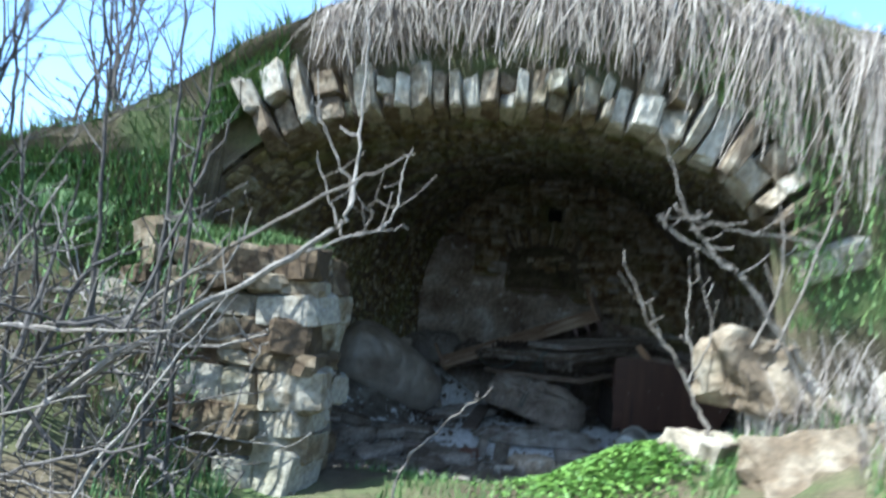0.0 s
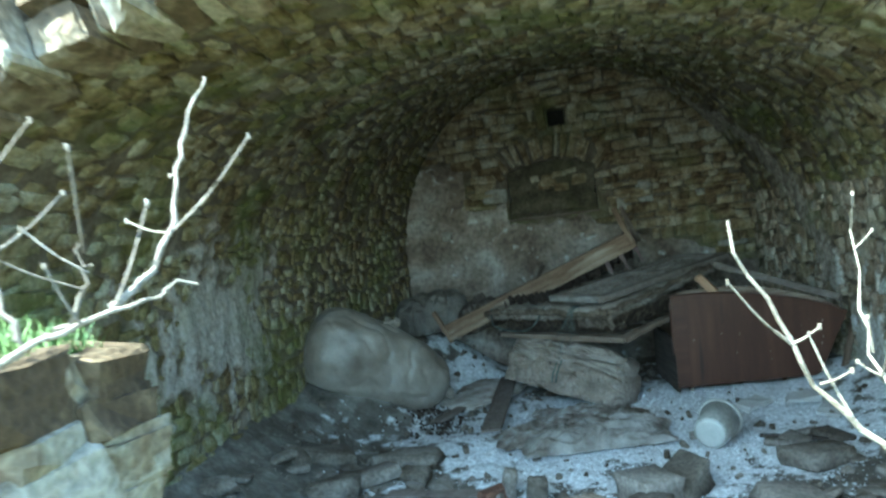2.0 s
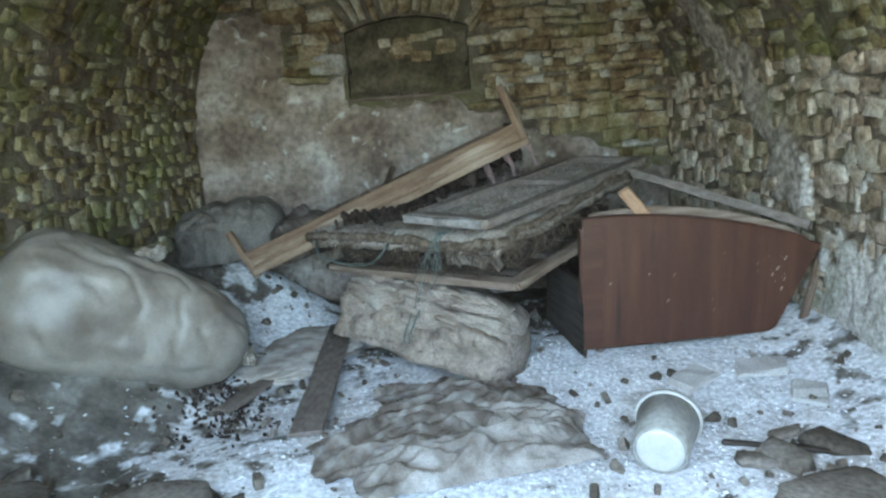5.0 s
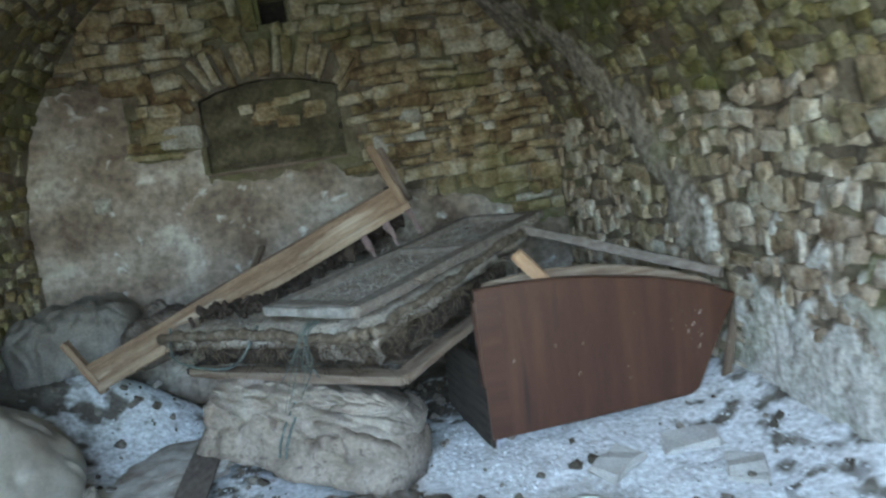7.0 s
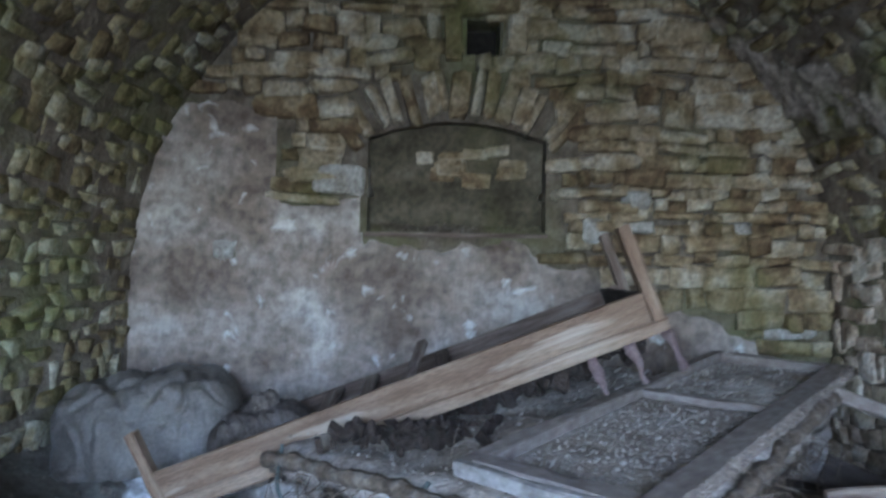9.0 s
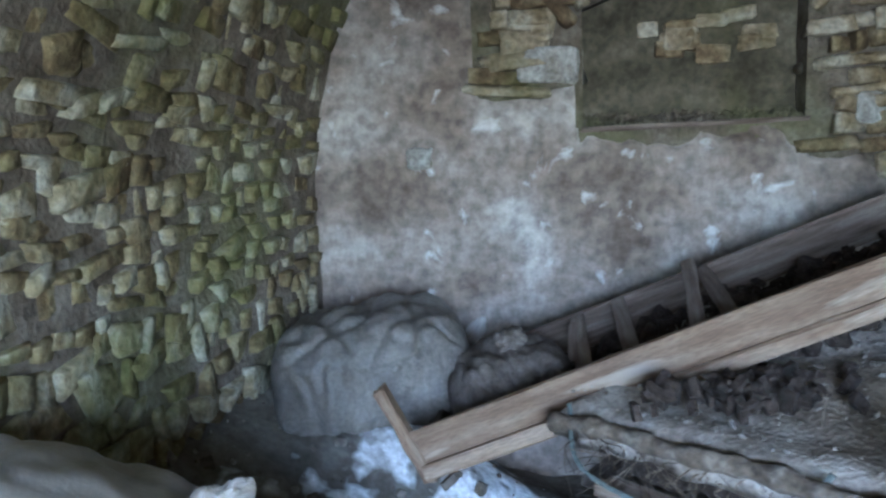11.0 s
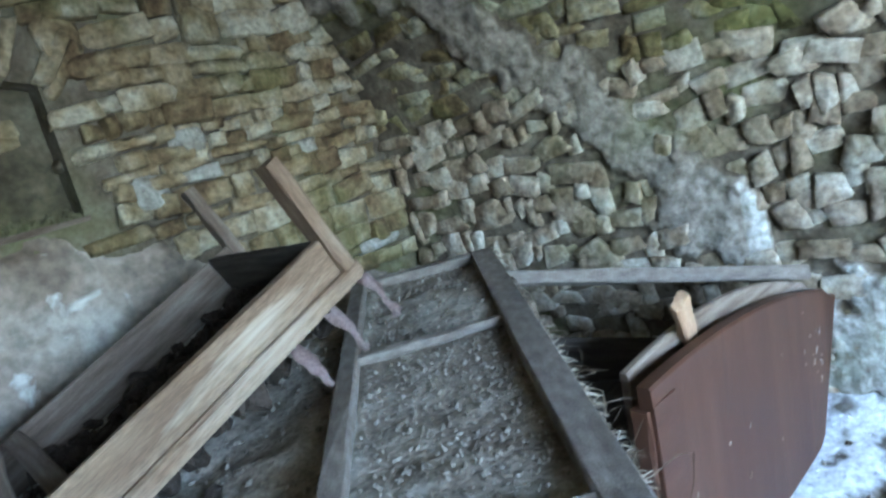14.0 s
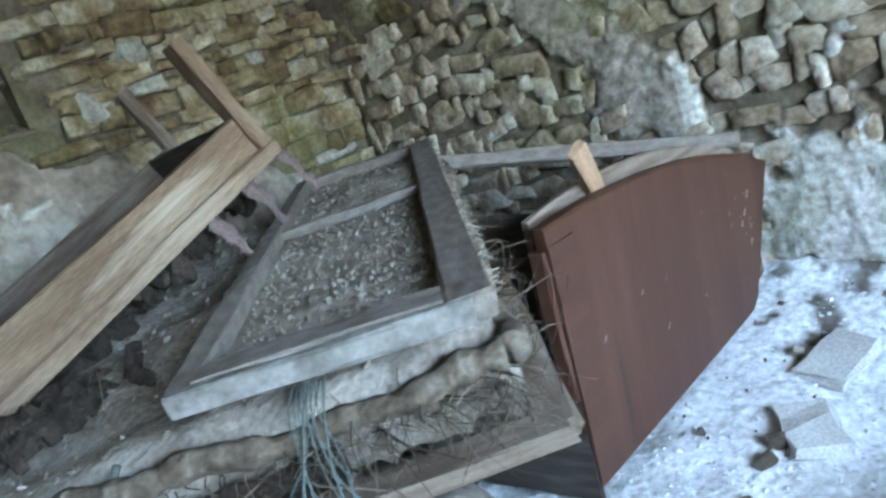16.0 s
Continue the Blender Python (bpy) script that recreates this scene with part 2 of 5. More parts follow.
def plank(size, wear=0.004, seed=0, cuts=5, bow=0.0):
    """A board along x, from 0 to its length, with chamfered, worn edges and a slight bow."""
    L, W, T = size
    rng = random.Random(seed)
    b = bmesh.new()
    rings = []
    ch = min(0.006, W / 5, T / 5)
    sec = [(-W / 2 + ch, -T / 2), (W / 2 - ch, -T / 2), (W / 2, -T / 2 + ch), (W / 2, T / 2 - ch), (W / 2 - ch, T / 2), (-W / 2 + ch, T / 2), (-W / 2, T / 2 - ch), (-W / 2, -T / 2 + ch)]
    for i in range(cuts + 1):
        f = i / cuts
        j = lambda: rng.uniform(-wear, wear)
        rings.append([b.verts.new((f * L + (j() * 2 if i in (0, cuts) else 0), y + j(), z + j() + bow * 4 * f * (1 - f))) for y, z in sec])
    for p, q in zip(rings, rings[1:]):
        for k in range(8):
            b.faces.new((p[k], p[(k + 1) % 8], q[(k + 1) % 8], q[k]))
    b.faces.new(rings[0][::-1])
    b.faces.new(rings[-1])
    bmesh.ops.recalc_face_normals(b, faces=b.faces)
    return b


def between(p, q, width, thick, up=(0, 0, 1), seed=0, wear=0.004, bow=0.0):
    """The mesh of a board from p to q and its pose."""
    p, q = Vector(p), Vector(q)
    return plank(((q - p).length, width, thick), wear, seed, bow=bow), frame_of(p, q - p, up)


def rock_data(seed, flat=0.0):
    """A rough block about one metre across each way, with broken corners, as points and faces."""
    rng = random.Random(seed)
    b = bmesh.new()
    bmesh.ops.create_cube(b, size=1.0)
    bmesh.ops.bevel(b, geom=b.edges[:], offset=0.06 + 0.07 * rng.random(), segments=1, affect="EDGES")
    corner = {(i, j): (rng.uniform(-0.17, 0.17), rng.uniform(-0.17, 0.17)) for i in (-1, 1) for j in (-1, 1)}
    for v in b.verts:
        dx, dy = corner[1 if v.co.x > 0 else -1, 1 if v.co.y > 0 else -1]
        v.co += Vector((dx, dy, 0)) + Vector([rng.uniform(-0.06, 0.06) for _ in range(3)])
    b.verts.index_update()
    pts = np.array([v.co[:] for v in b.verts])
    faces = [[v.index for v in f.verts] for f in b.faces]
    b.free()
    return pts, faces


ROCKS = [rock_data(s) for s in range(14)]
ROCK_MESHES = {}


def rock_mesh(k, mat):
    if (k, mat.name) not in ROCK_MESHES:
        me = bpy.data.meshes.new("stone")
        me.from_pydata(ROCKS[k][0].tolist(), [], ROCKS[k][1])
        me.materials.append(mat)
        ROCK_MESHES[k, mat.name] = me
    return ROCK_MESHES[k, mat.name]


def rough_mesh(k, mat):
    """The same block with a broken, uneven skin, for stones seen from near."""
    key = (k, mat.name, "rough")
    if key not in ROCK_MESHES:
        b = bmesh.new()
        b.from_mesh(rock_mesh(k, mat))
        bmesh.ops.subdivide_edges(b, edges=b.edges[:], cuts=1, use_grid_fill=True)
        for v in b.verts:
            v.co += v.co.normalized() * (0.10 * noise.noise(v.co * 2.3 + Vector((k, 0, 0))) + 0.07 * noise.noise(v.co * 6 + Vector((0, k, 0))))
        me = bpy.data.meshes.new("stone")
        b.to_mesh(me)
        b.free()
        me.polygons.foreach_set("use_smooth", [mat not in (ARCH_STONE, FACE_STONE, BRICK)] * len(me.polygons))
        me.materials.append(mat)
        ROCK_MESHES[key] = me
    return ROCK_MESHES[key]


ROUGH = {}
CHIP = np.array([(0.5, 0.1, 0), (0.1, 0.5, 0.1), (-0.5, 0.05, -0.05), (-0.1, -0.45, 0.05), (0.08, 0.05, 0.5), (0, 0, -0.5)])
CHIP_FACES = [(0, 1, 4), (1, 2, 4), (2, 3, 4), (3, 0, 4), (1, 0, 5), (2, 1, 5), (3, 2, 5), (0, 3, 5)]


def rough_data(k):
    if k not in ROUGH:
        b = bmesh.new()
        b.from_mesh(rock_mesh(k, STONE))
        bmesh.ops.subdivide_edges(b, edges=b.edges[:], cuts=1, use_grid_fill=True)
        for v in b.verts:
            v.co += v.co.normalized() * (0.08 * noise.noise(v.co * 2.3 + Vector((k, 0, 0))) + 0.08 * noise.noise(v.co * 6 + Vector((0, k, 0))))
        b.verts.index_update()
        ROUGH[k] = (np.array([v.co[:] for v in b.verts]), [[v.index for v in f.verts] for f in b.faces])
        b.free()
    return ROUGH[k]


class Heap:
    """Many pieces that nobody could count, joined into one mesh."""

    def __init__(self):
        self.v, self.f, self.n = [], [], 0

    def add(self, pts, faces):
        self.v.append(pts)
        self.f += [[i + self.n for i in f] for f in faces]
        self.n += len(pts)

    def rock(self, m, k):
        a = np.array(m)
        self.add(ROCKS[k][0] @ a[:3, :3].T + a[:3, 3], ROCKS[k][1])

    def rough(self, m, k):
        a = np.array(m)
        pts, faces = rough_data(k)
        self.add(pts @ a[:3, :3].T + a[:3, 3], faces)

    def chip(self, m):
        a = np.array(m)
        self.add(CHIP @ a[:3, :3].T + a[:3, 3], CHIP_FACES)

    def done(self, name, mat, parent=None, label="", smooth=False, kind="stuff", category=""):
        me = bpy.data.meshes.new(name)
        me.from_pydata(np.concatenate(self.v).tolist(), [], self.f)
        if smooth:
            me.polygons.foreach_set("use_smooth", [True] * len(me.polygons))
        ob = shown(name, me, mat, parent, label)
        return tagged(ob, kind=kind, category=category)


def tube(points, radii, sides=6):
    """Points and faces of a tapered round stem through the points."""
    pts, faces = [], []
    P = [Vector(p) for p in points]
    for i, p in enumerate(P):
        d = (P[min(i + 1, len(P) - 1)] - P[max(i - 1, 0)]).normalized()
        a = d.orthogonal().normalized()
        c = d.cross(a)
        for k in range(sides):
            w = 2 * math.pi * k / sides
            pts.append((p + radii[i] * (a * math.cos(w) + c * math.sin(w)))[:])
    for i in range(len(P) - 1):
        for k in range(sides):
            k2 = (k + 1) % sides
            faces.append((i * sides + k, i * sides + k2, (i + 1) * sides + k2, (i + 1) * sides + k))
    faces.append(tuple(range(sides))[::-1])
    faces.append(tuple((len(P) - 1) * sides + k for k in range(sides)))
    return np.array(pts), faces


def smooth_line(points, per=5):
    """A Catmull-Rom line through the points."""
    P = [Vector(p) for p in points]
    P = [2 * P[0] - P[1]] + P + [2 * P[-1] - P[-2]]
    out = []
    for i in range(1, len(P) - 2):
        for s in range(per):
            t = s / per
            a, b, c, d = P[i - 1], P[i], P[i + 1], P[i + 2]
            out.append(0.5 * (2 * b + (c - a) * t + (2 * a - 5 * b + 4 * c - d) * t * t + (3 * b - a - 3 * c + d) * t ** 3))
    return out + [P[-2]]


def hum(x, y, z=0.0, s=1.0):
    return noise.noise(Vector((x * s, y * s, z * s)))


# ---- the vault's shape ----
Y0, Y1 = 1.8, 8.0


def lerp_table(table, y):
    for (a, va), (b, vb) in zip(table, table[1:]):
        if y <= b:
            f = max(0.0, (y - a) / (b - a))
            return va + (vb - va) * f
    return table[-1][1]


LEFT = [(1.8, -1.02), (3.0, -1.08), (5.0, -1.05), (7.0, -0.75), (8.0, -0.45)]
RIGHT = [(1.8, 2.74), (2.6, 3.2), (4.8, 3.55), (6.0, 3.62), (8.0, 3.42)]
APEX = [(1.8, 2.50), (8.0, 3.36)]
SPRING = [(1.8, 1.2), (8.0, 1.35)]
POWER = [(1.8, 2.4), (8.0, 2.1)]
FOOT = -0.3


def profile(y, count=160):
    """The vault's section at y from the left foot to the right one, with the running length."""
    xl, xr, za, zs, n = (lerp_table(t, y) for t in (LEFT, RIGHT, APEX, SPRING, POWER))
    c, w, r = (xl + xr) / 2, (xr - xl) / 2, za - zs
    pts = [(xl, FOOT)]
    for i in range(count + 1):
        a = math.pi * (1 - i / count)
        co, si = math.cos(a), math.sin(a)
        pts.append((c + w * math.copysign(abs(co) ** (2 / n), co), zs + r * abs(si) ** (2 / n)))
    pts.append((xr, FOOT))
    pts = np.array(pts)
    run = np.concatenate([[0], np.cumsum(np.hypot(*np.diff(pts, axis=0).T))])
    return pts, run


PROFILES = {}


def on_vault(f, y, off=0.0):
    """The place at the share f of the section at y, off metres inwards."""
    lo = math.floor(y * 20)
    share = y * 20 - lo
    found = np.zeros(6)
    for key, weight in ((lo, 1 - share), (lo + 1, share)):
        if key not in PROFILES:
            PROFILES[key] = profile(key / 20)
        pts, run = PROFILES[key]
        at = f * run[-1] + np.array((0.0, 0.02, -0.02))
        found += weight * np.concatenate([np.interp(at, run, pts[:, 0]), np.interp(at, run, pts[:, 1])])
    x, x2, x1, z, z2, z1 = found
    t = Vector((x2 - x1, 0, z2 - z1)).normalized()
    nrm = Vector((t.z, 0, -t.x))
    return Vector((x, y, z)) + nrm * off, t, nrm


def inside_back(x, z, gap=0.0):
    c, w = (lerp_table(LEFT, Y1) + lerp_table(RIGHT, Y1)) / 2, (lerp_table(RIGHT, Y1) - lerp_table(LEFT, Y1)) / 2 - gap
    if z < 1.35:
        return abs(x - c) < w
    return (abs(x - c) / w) ** 2.1 + ((z - 1.35) / (2.01 - gap)) ** 2.1 < 1


STRIP = [(6.1, 0.88), (6.5, 0.84), (6.8, 0.80), (7.4, 0.715), (8.0, 0.675)]


def plaster_on_vault(f, y):
    """How far the vault still carries plaster there: a strip on the right haunch, patches on the left wall."""
    h = 0.55 * hum(f * 22, y * 1.8, 3.1) + 0.5 * hum(f * 60, y * 6.0, 9.0) + 0.3 * hum(f * 150, y * 15.0, 5.0)
    strip = 0.70 - abs(f - lerp_table(STRIP, y)) / (0.042 + 0.015 * hum(y * 2, 3, 3)) if 6.1 < y < 7.98 else -1
    left = 0.80 - math.hypot((f - 0.165) / 0.085, (y - 4.3) / 1.25)
    low = 0.95 - math.hypot((f - 0.935) / 0.075, (y - 5.3) / 0.85)
    return max(strip, left, low) + h


# ---- setting: vault ----
vault = tagged(new("vault_ceiling"), "rubble stone barrel vault with moss and plaster scraps", "vault", kind="structure")
NF, NY = 400, 300
rows_v, plast = [], []
for j in range(NY + 1):
    y = Y0 + (Y1 - Y0) * j / NY
    for i in range(NF + 1):
        f = i / NF
        k = plaster_on_vault(f, y)
        on = max(0.0, min(1.0, k * 4))
        p, t, nrm = on_vault(f, y)
        off = -0.026 + 0.012 * hum(f * 40, y * 5) + on * (0.036 + 0.02 * hum(f * 60, y * 8) + 0.014 * hum(f * 230, y * 29))
        rows_v.append((p + nrm * off)[:])
        plast.append(on if f > 0.84 and y < 6.2 else 0.75 * on if f < 0.3 else 0.66 * on)
faces_v = [(j * (NF + 1) + i, j * (NF + 1) + i + 1, (j + 1) * (NF + 1) + i + 1, (j + 1) * (NF + 1) + i) for j in range(NY) for i in range(NF)]
me = bpy.data.meshes.new("vault_shell")
me.from_pydata(rows_v, [], faces_v)
me.attributes.new("plaster", "FLOAT", "POINT").data.foreach_set("value", plast)
me.polygons.foreach_set("use_smooth", [True] * len(me.polygons))
shown("vault_shell", me, MORTAR, vault)
# the outer shell keeps daylight out
b = bmesh.new()
rings = []
for j in range(13):
    y = Y0 + (Y1 + 0.5 - Y0) * j / 12
    rings.append([b.verts.new((on_vault(i / 40, min(y, Y1), -0.30)[0] * 1)) for i in range(41)])
    for v in rings[-1]:
        v.co.y = y
for p, q in zip(rings, rings[1:]):
    for i in range(40):
        b.faces.new((p[i], p[i + 1], q[i + 1], q[i]))
part("vault_extrados", b, SOIL, vault)


def lay_vault(f0, f1, y0, y1, hmin, hmax, lmin, lmax, seed, heap, singles=None, limit=0, mat=None, sink=0.0):
    rng = random.Random(seed)
    length = 7.6
    s = f0 * length
    made = 0
    while s < f1 * length:
        h = rng.uniform(hmin, hmax)
        y = y0 - rng.uniform(0, lmax)
        while y < y1:
            L = lmin + (lmax - lmin) * rng.random() ** 1.6
            ym, f = y + L / 2, (s + h / 2) / length + 0.004 * hum(y * 1.7, s * 3)
            y += L * 0.97
            if ym < y0 or ym > y1 - 0.02 or f > 0.995 or plaster_on_vault(f, ym) > 0.45:
                continue
            p, t, nrm = on_vault(f + rng.gauss(0, 0.0022), ym, rng.uniform(-0.056, -0.026) - sink)
            m = Matrix((Vector((0, 1, 0)), t, nrm)).transposed().to_4x4()
            m.translation = p
            m = m @ Euler((rng.gauss(0, 0.06), rng.gauss(0, 0.06), rng.gauss(0, 0.10))).to_matrix().to_4x4() @ Matrix.Diagonal((L * 1.06, h * rng.choice((0.75, 0.9, 1.0, 1.1, 1.3)), rng.uniform(0.07, 0.10), 1))
            k = rng.randrange(len(ROCKS))
            if singles is not None and made < limit:
                made += 1
                ob = new("stone", rough_mesh(k, mat or STONE))
                ob.parent = singles
                ob.matrix_basis = m
            else:
                heap.rough(m, k)
        s += h * 0.97


# ---- setting: back wall with niche and vent hole ----
back = tagged(new("wall_north"), "rubble stone end wall with crumbling lime plaster and a niche", "wall", kind="structure")
NX0, NX1, NZ0, NZ1, NARCH = 0.80, 1.80, 1.73, 2.26, 0.10
HX0, HX1, HZ0, HZ1 = 1.34, 1.53, 2.74, 2.94


def niche_top(x):
    u = (x - (NX0 + NX1) / 2) / ((NX1 - NX0) / 2)
    return NZ1 + NARCH * (1 - u * u)


b = bmesh.new()
xs, zs = [-1.6, NX0, HX0, HX1, NX1, 4.6], [-0.5, NZ0, NZ1 + NARCH, HZ0, HZ1, 4.3]
for i in range(5):
    for j in range(5):
        x0, x1, z0, z1 = xs[i], xs[i + 1], zs[j], zs[j + 1]
        if j == 1 and i in (1, 2, 3) or j == 3 and i == 2:
            continue
        c = bmesh.ops.create_cube(b, size=1.0)["verts"]
        bmesh.ops.scale(b, verts=c, vec=(x1 - x0, 0.5, z1 - z0))
        bmesh.ops.translate(b, verts=c, vec=((x0 + x1) / 2, Y1 + 0.254, (z0 + z1) / 2))
part("wall_core", b, MORTAR, back)


def plaster_on_back(x, z):
    edge = 0.10 * hum(x * 3, z * 3, 5) + 0.05 * hum(x * 11, z * 11, 2)
    if x < 0.31:
        top = 2.46
    elif x < 0.78:
        top = 1.93
    elif x < 1.82:
        top = 1.70
    else:
        top = 1.66 - 0.42 * (x - 1.82)
    return top - z + edge * (0.6 if x < 0.8 else 1.3)


NPX, NPZ = 150, 110
verts, keep = [], {}
for j in range(NPZ + 1):
    for i in range(NPX + 1):
        x, z = -0.55 + 4.1 * i / NPX, -0.3 + 2.9 * j / NPZ
        k = plaster_on_back(x, z)
        inn = not (NX0 < x < NX1 and NZ0 - 0.01 < z < niche_top(x))
        edge = max(0.0, min(1.0, k * 12))
        verts.append((x, Y1 + 0.03 - 0.05 * edge - 0.012 * hum(x * 4, z * 4, 7) - 0.006 * hum(x * 16, z * 16, 1), z))
        keep[i, j] = k > -0.01 and inn
faces = [(j * (NPX + 1) + i, (j + 1) * (NPX + 1) + i, (j + 1) * (NPX + 1) + i + 1, j * (NPX + 1) + i + 1)
         for j in range(NPZ) for i in range(NPX) if keep[i, j] and keep[i + 1, j] and keep[i, j + 1] and keep[i + 1, j + 1]]
me = bpy.data.meshes.new("plaster")
me.from_pydata(verts, [], faces[:])
me.polygons.foreach_set("use_smooth", [True] * len(me.polygons))
shown("plaster", me, PLASTER, back, "patchy grey lime plaster")


def place_stone(parent, mat, centre, size, spin=0.0, k=0, rng=random, rough=False):
    m = pose(*centre) @ Euler((rng.gauss(0, 0.05), rng.gauss(0, 0.05) + spin, rng.gauss(0, 0.05))).to_matrix().to_4x4() @ Matrix.Diagonal((*size, 1))
    ob = new("stone", (rough_mesh if rough else rock_mesh)(k % len(ROCKS), mat))
    ob.parent = parent
    ob.matrix_basis = m
    return ob


rng = random.Random(5)
extra = Heap()
count = 0
z = -0.2
NC = ((NX0 + NX1) / 2, NZ1 - 0.75)
while z < 3.4:
    h = rng.uniform(0.06, 0.13)
    x = -0.6 - rng.uniform(0, 0.2)
    while x < 3.7:
        L = 0.07 + 0.26 * rng.random() ** 1.5
        xm, zm = x + L / 2, z + h / 2 + 0.025 * hum(x * 1.5, z) + rng.gauss(0, 0.008)
        x += L * 1.01
        ring = math.hypot(xm - NC[0], zm - NC[1])
        if not inside_back(xm, zm, -0.03) or plaster_on_back(xm, zm) > 0.02:
            continue
        if NX0 - 0.03 - L / 3 < xm < NX1 + 0.03 + L / 3 and NZ0 - h / 2 < zm < niche_top(xm) + 0.02:
            continue
        if 0.83 < ring < 1.14 and abs(xm - NC[0]) < 0.62 and zm > NZ1 - 0.05:
            continue
        if HX0 - L / 2.2 < xm < HX1 + L / 2.2 and HZ0 - h / 2.2 < zm < HZ1 + h / 2.2:
            continue
        if 0.50 < xm < 0.82 and 1.92 < zm < 2.12:
            continue
        mat = WHITE_STONE if rng.random() < 0.035 and xm > 1.8 and zm < 2.2 else WALL_STONE
        if count < 290:
            place_stone(back, mat, (xm, Y1 + rng.uniform(0.008, 0.034), zm), (L * 1.02, 0.13, h * rng.choice((0.75, 0.88, 0.95, 1.02, 1.15))), spin=rng.gauss(0, 0.06), k=rng.randrange(14), rng=rng, rough=True)
            count += 1
        else:
            extra.rock(pose(xm, Y1 + rng.uniform(0, 0.03), zm, 0, rng.gauss(0, 3)) @ Matrix.Diagonal((L, 0.13, h, 1)), rng.randrange(14))
    z += h * 0.98
if extra.v:
    extra.done("upper_stones", WALL_STONE, back)
# relieving arch over the niche
n_v = 15
for i in range(n_v):
    a = radians(128 - 76 * i / (n_v - 1)) + rng.gauss(0, 0.02)
    r = 0.995 + rng.uniform(-0.02, 0.02)
    place_stone(back, WALL_STONE, (NC[0] + r * math.cos(a), Y1 + 0.02, NC[1] + r * math.sin(a) + 0.02), (0.065 + 0.02 * rng.random(), 0.14, 0.22 + 0.05 * rng.random()), spin=math.pi / 2 - a, k=i, rng=rng, rough=True)
place_stone(back, WHITE_STONE, (0.645, Y1 + 0.025, 2.02), (0.29, 0.12, 0.15), k=3, rng=rng, rough=True)
place_stone(back, WALL_STONE, (0.52, Y1 + 0.02, 2.20), (0.24, 0.12, 0.14), k=5, rng=rng)
for x, z, w, h in ((2.30, 1.93, 0.14, 0.12), (2.08, 1.76, 0.17, 0.14), (0.03, 1.62, 0.13, 0.1), (2.9, 1.79, 0.10, 0.08)):
    place_stone(back, WHITE_STONE, (x, Y1 + 0.005, z), (w, 0.12, h), k=int(x * 7), rng=rng, rough=True)
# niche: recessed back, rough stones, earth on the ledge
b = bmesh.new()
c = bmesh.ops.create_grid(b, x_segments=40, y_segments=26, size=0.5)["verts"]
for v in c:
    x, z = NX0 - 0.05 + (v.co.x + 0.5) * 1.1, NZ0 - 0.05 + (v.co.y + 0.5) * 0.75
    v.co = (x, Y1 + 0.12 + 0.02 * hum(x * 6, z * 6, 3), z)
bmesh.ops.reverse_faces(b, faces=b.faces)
part("niche_back", b, NICHE, back, "green stained niche plaster with recess shade in its colour", smooth=True)
for i in range(11):
    place_stone(back, WALL_STONE, (1.05 + 0.62 * rng.random(), Y1 + 0.115, 1.98 + 0.24 * rng.random()), (0.12 + 0.1 * rng.random(), 0.05, 0.06 + 0.04 * rng.random()), k=i, rng=rng)
b = bmesh.new()
cols = []
for i in range(21):
    x = NX0 - 0.02 + (NX1 - NX0 + 0.04) * i / 20
    lo = niche_top(min(NX1, max(NX0, x))) + 0.008 * hum(x * 20, 1, 1)
    cols.append([b.verts.new(v) for v in ((x, Y1 + 0.005, lo), (x, Y1 + 0.30, lo), (x, Y1 + 0.30, NZ1 + 0.16), (x, Y1 + 0.005, NZ1 + 0.16))])
for p, q in zip(cols, cols[1:]):
    for k in range(4):
        b.faces.new((p[k], p[(k + 1) % 4], q[(k + 1) % 4], q[k]))
bmesh.ops.recalc_face_normals(b, faces=b.faces)
part("niche_arch", b, MORTAR, back)
ledge = Heap()
for _ in range(500):
    x, h = rng.uniform(NX0 + 0.02, NX1 - 0.02), rng.random()
    s = 0.012 + 0.03 * rng.random() ** 2
    ledge.chip(pose(x, Y1 + 0.01 + 0.10 * h, NZ0 + 0.005 + 0.07 * h * (0.6 + 0.5 * hum(x * 5, 2, 2)), rng.uniform(0, 90), rng.uniform(0, 90), rng.uniform(0, 360)) @ Matrix.Diagonal((s * 1.5, s, s * 0.7, 1)))
ledge.done("ledge_earth", MORTAR, back, "dark earth and crumbs on the niche ledge")
bm_, m_ = between((NX0 - 0.01, Y1 - 0.005, NZ0 - 0.01), (NX1 + 0.01, Y1 - 0.005, NZ0 - 0.005), 0.05, 0.02, seed=3)
part("niche_sill", bm_, GREY_WOOD, back, "thin grey wooden sill", m=m_)
# plate behind the vent; its near-black colour paints the hole's shade
b = bmesh.new()
c = bmesh.ops.create_cube(b, size=1.0)["verts"]
bmesh.ops.scale(b, verts=c, vec=(0.26, 0.02, 0.27))
bmesh.ops.translate(b, verts=c, vec=((HX0 + HX1) / 2, Y1 + 0.22, (HZ0 + HZ1) / 2))
part("vent_back", b, VOID, back)
place_stone(back, WALL_STONE, (1.42, Y1 - 0.01, 3.01), (0.36, 0.14, 0.11), k=2, rng=rng)
place_stone(back, WALL_STONE, (1.27, Y1 - 0.01, 2.83), (0.09, 0.14, 0.24), k=4, rng=rng)
place_stone(back, WALL_STONE, (1.61, Y1 - 0.01, 2.85), (0.12, 0.14, 0.22), k=6, rng=rng)


# ---- setting: ground ----
def bell(x, y, cx, cy, rx, ry, h):
    return h * math.exp(-((x - cx) / rx) ** 2 - ((y - cy) / ry) ** 2)


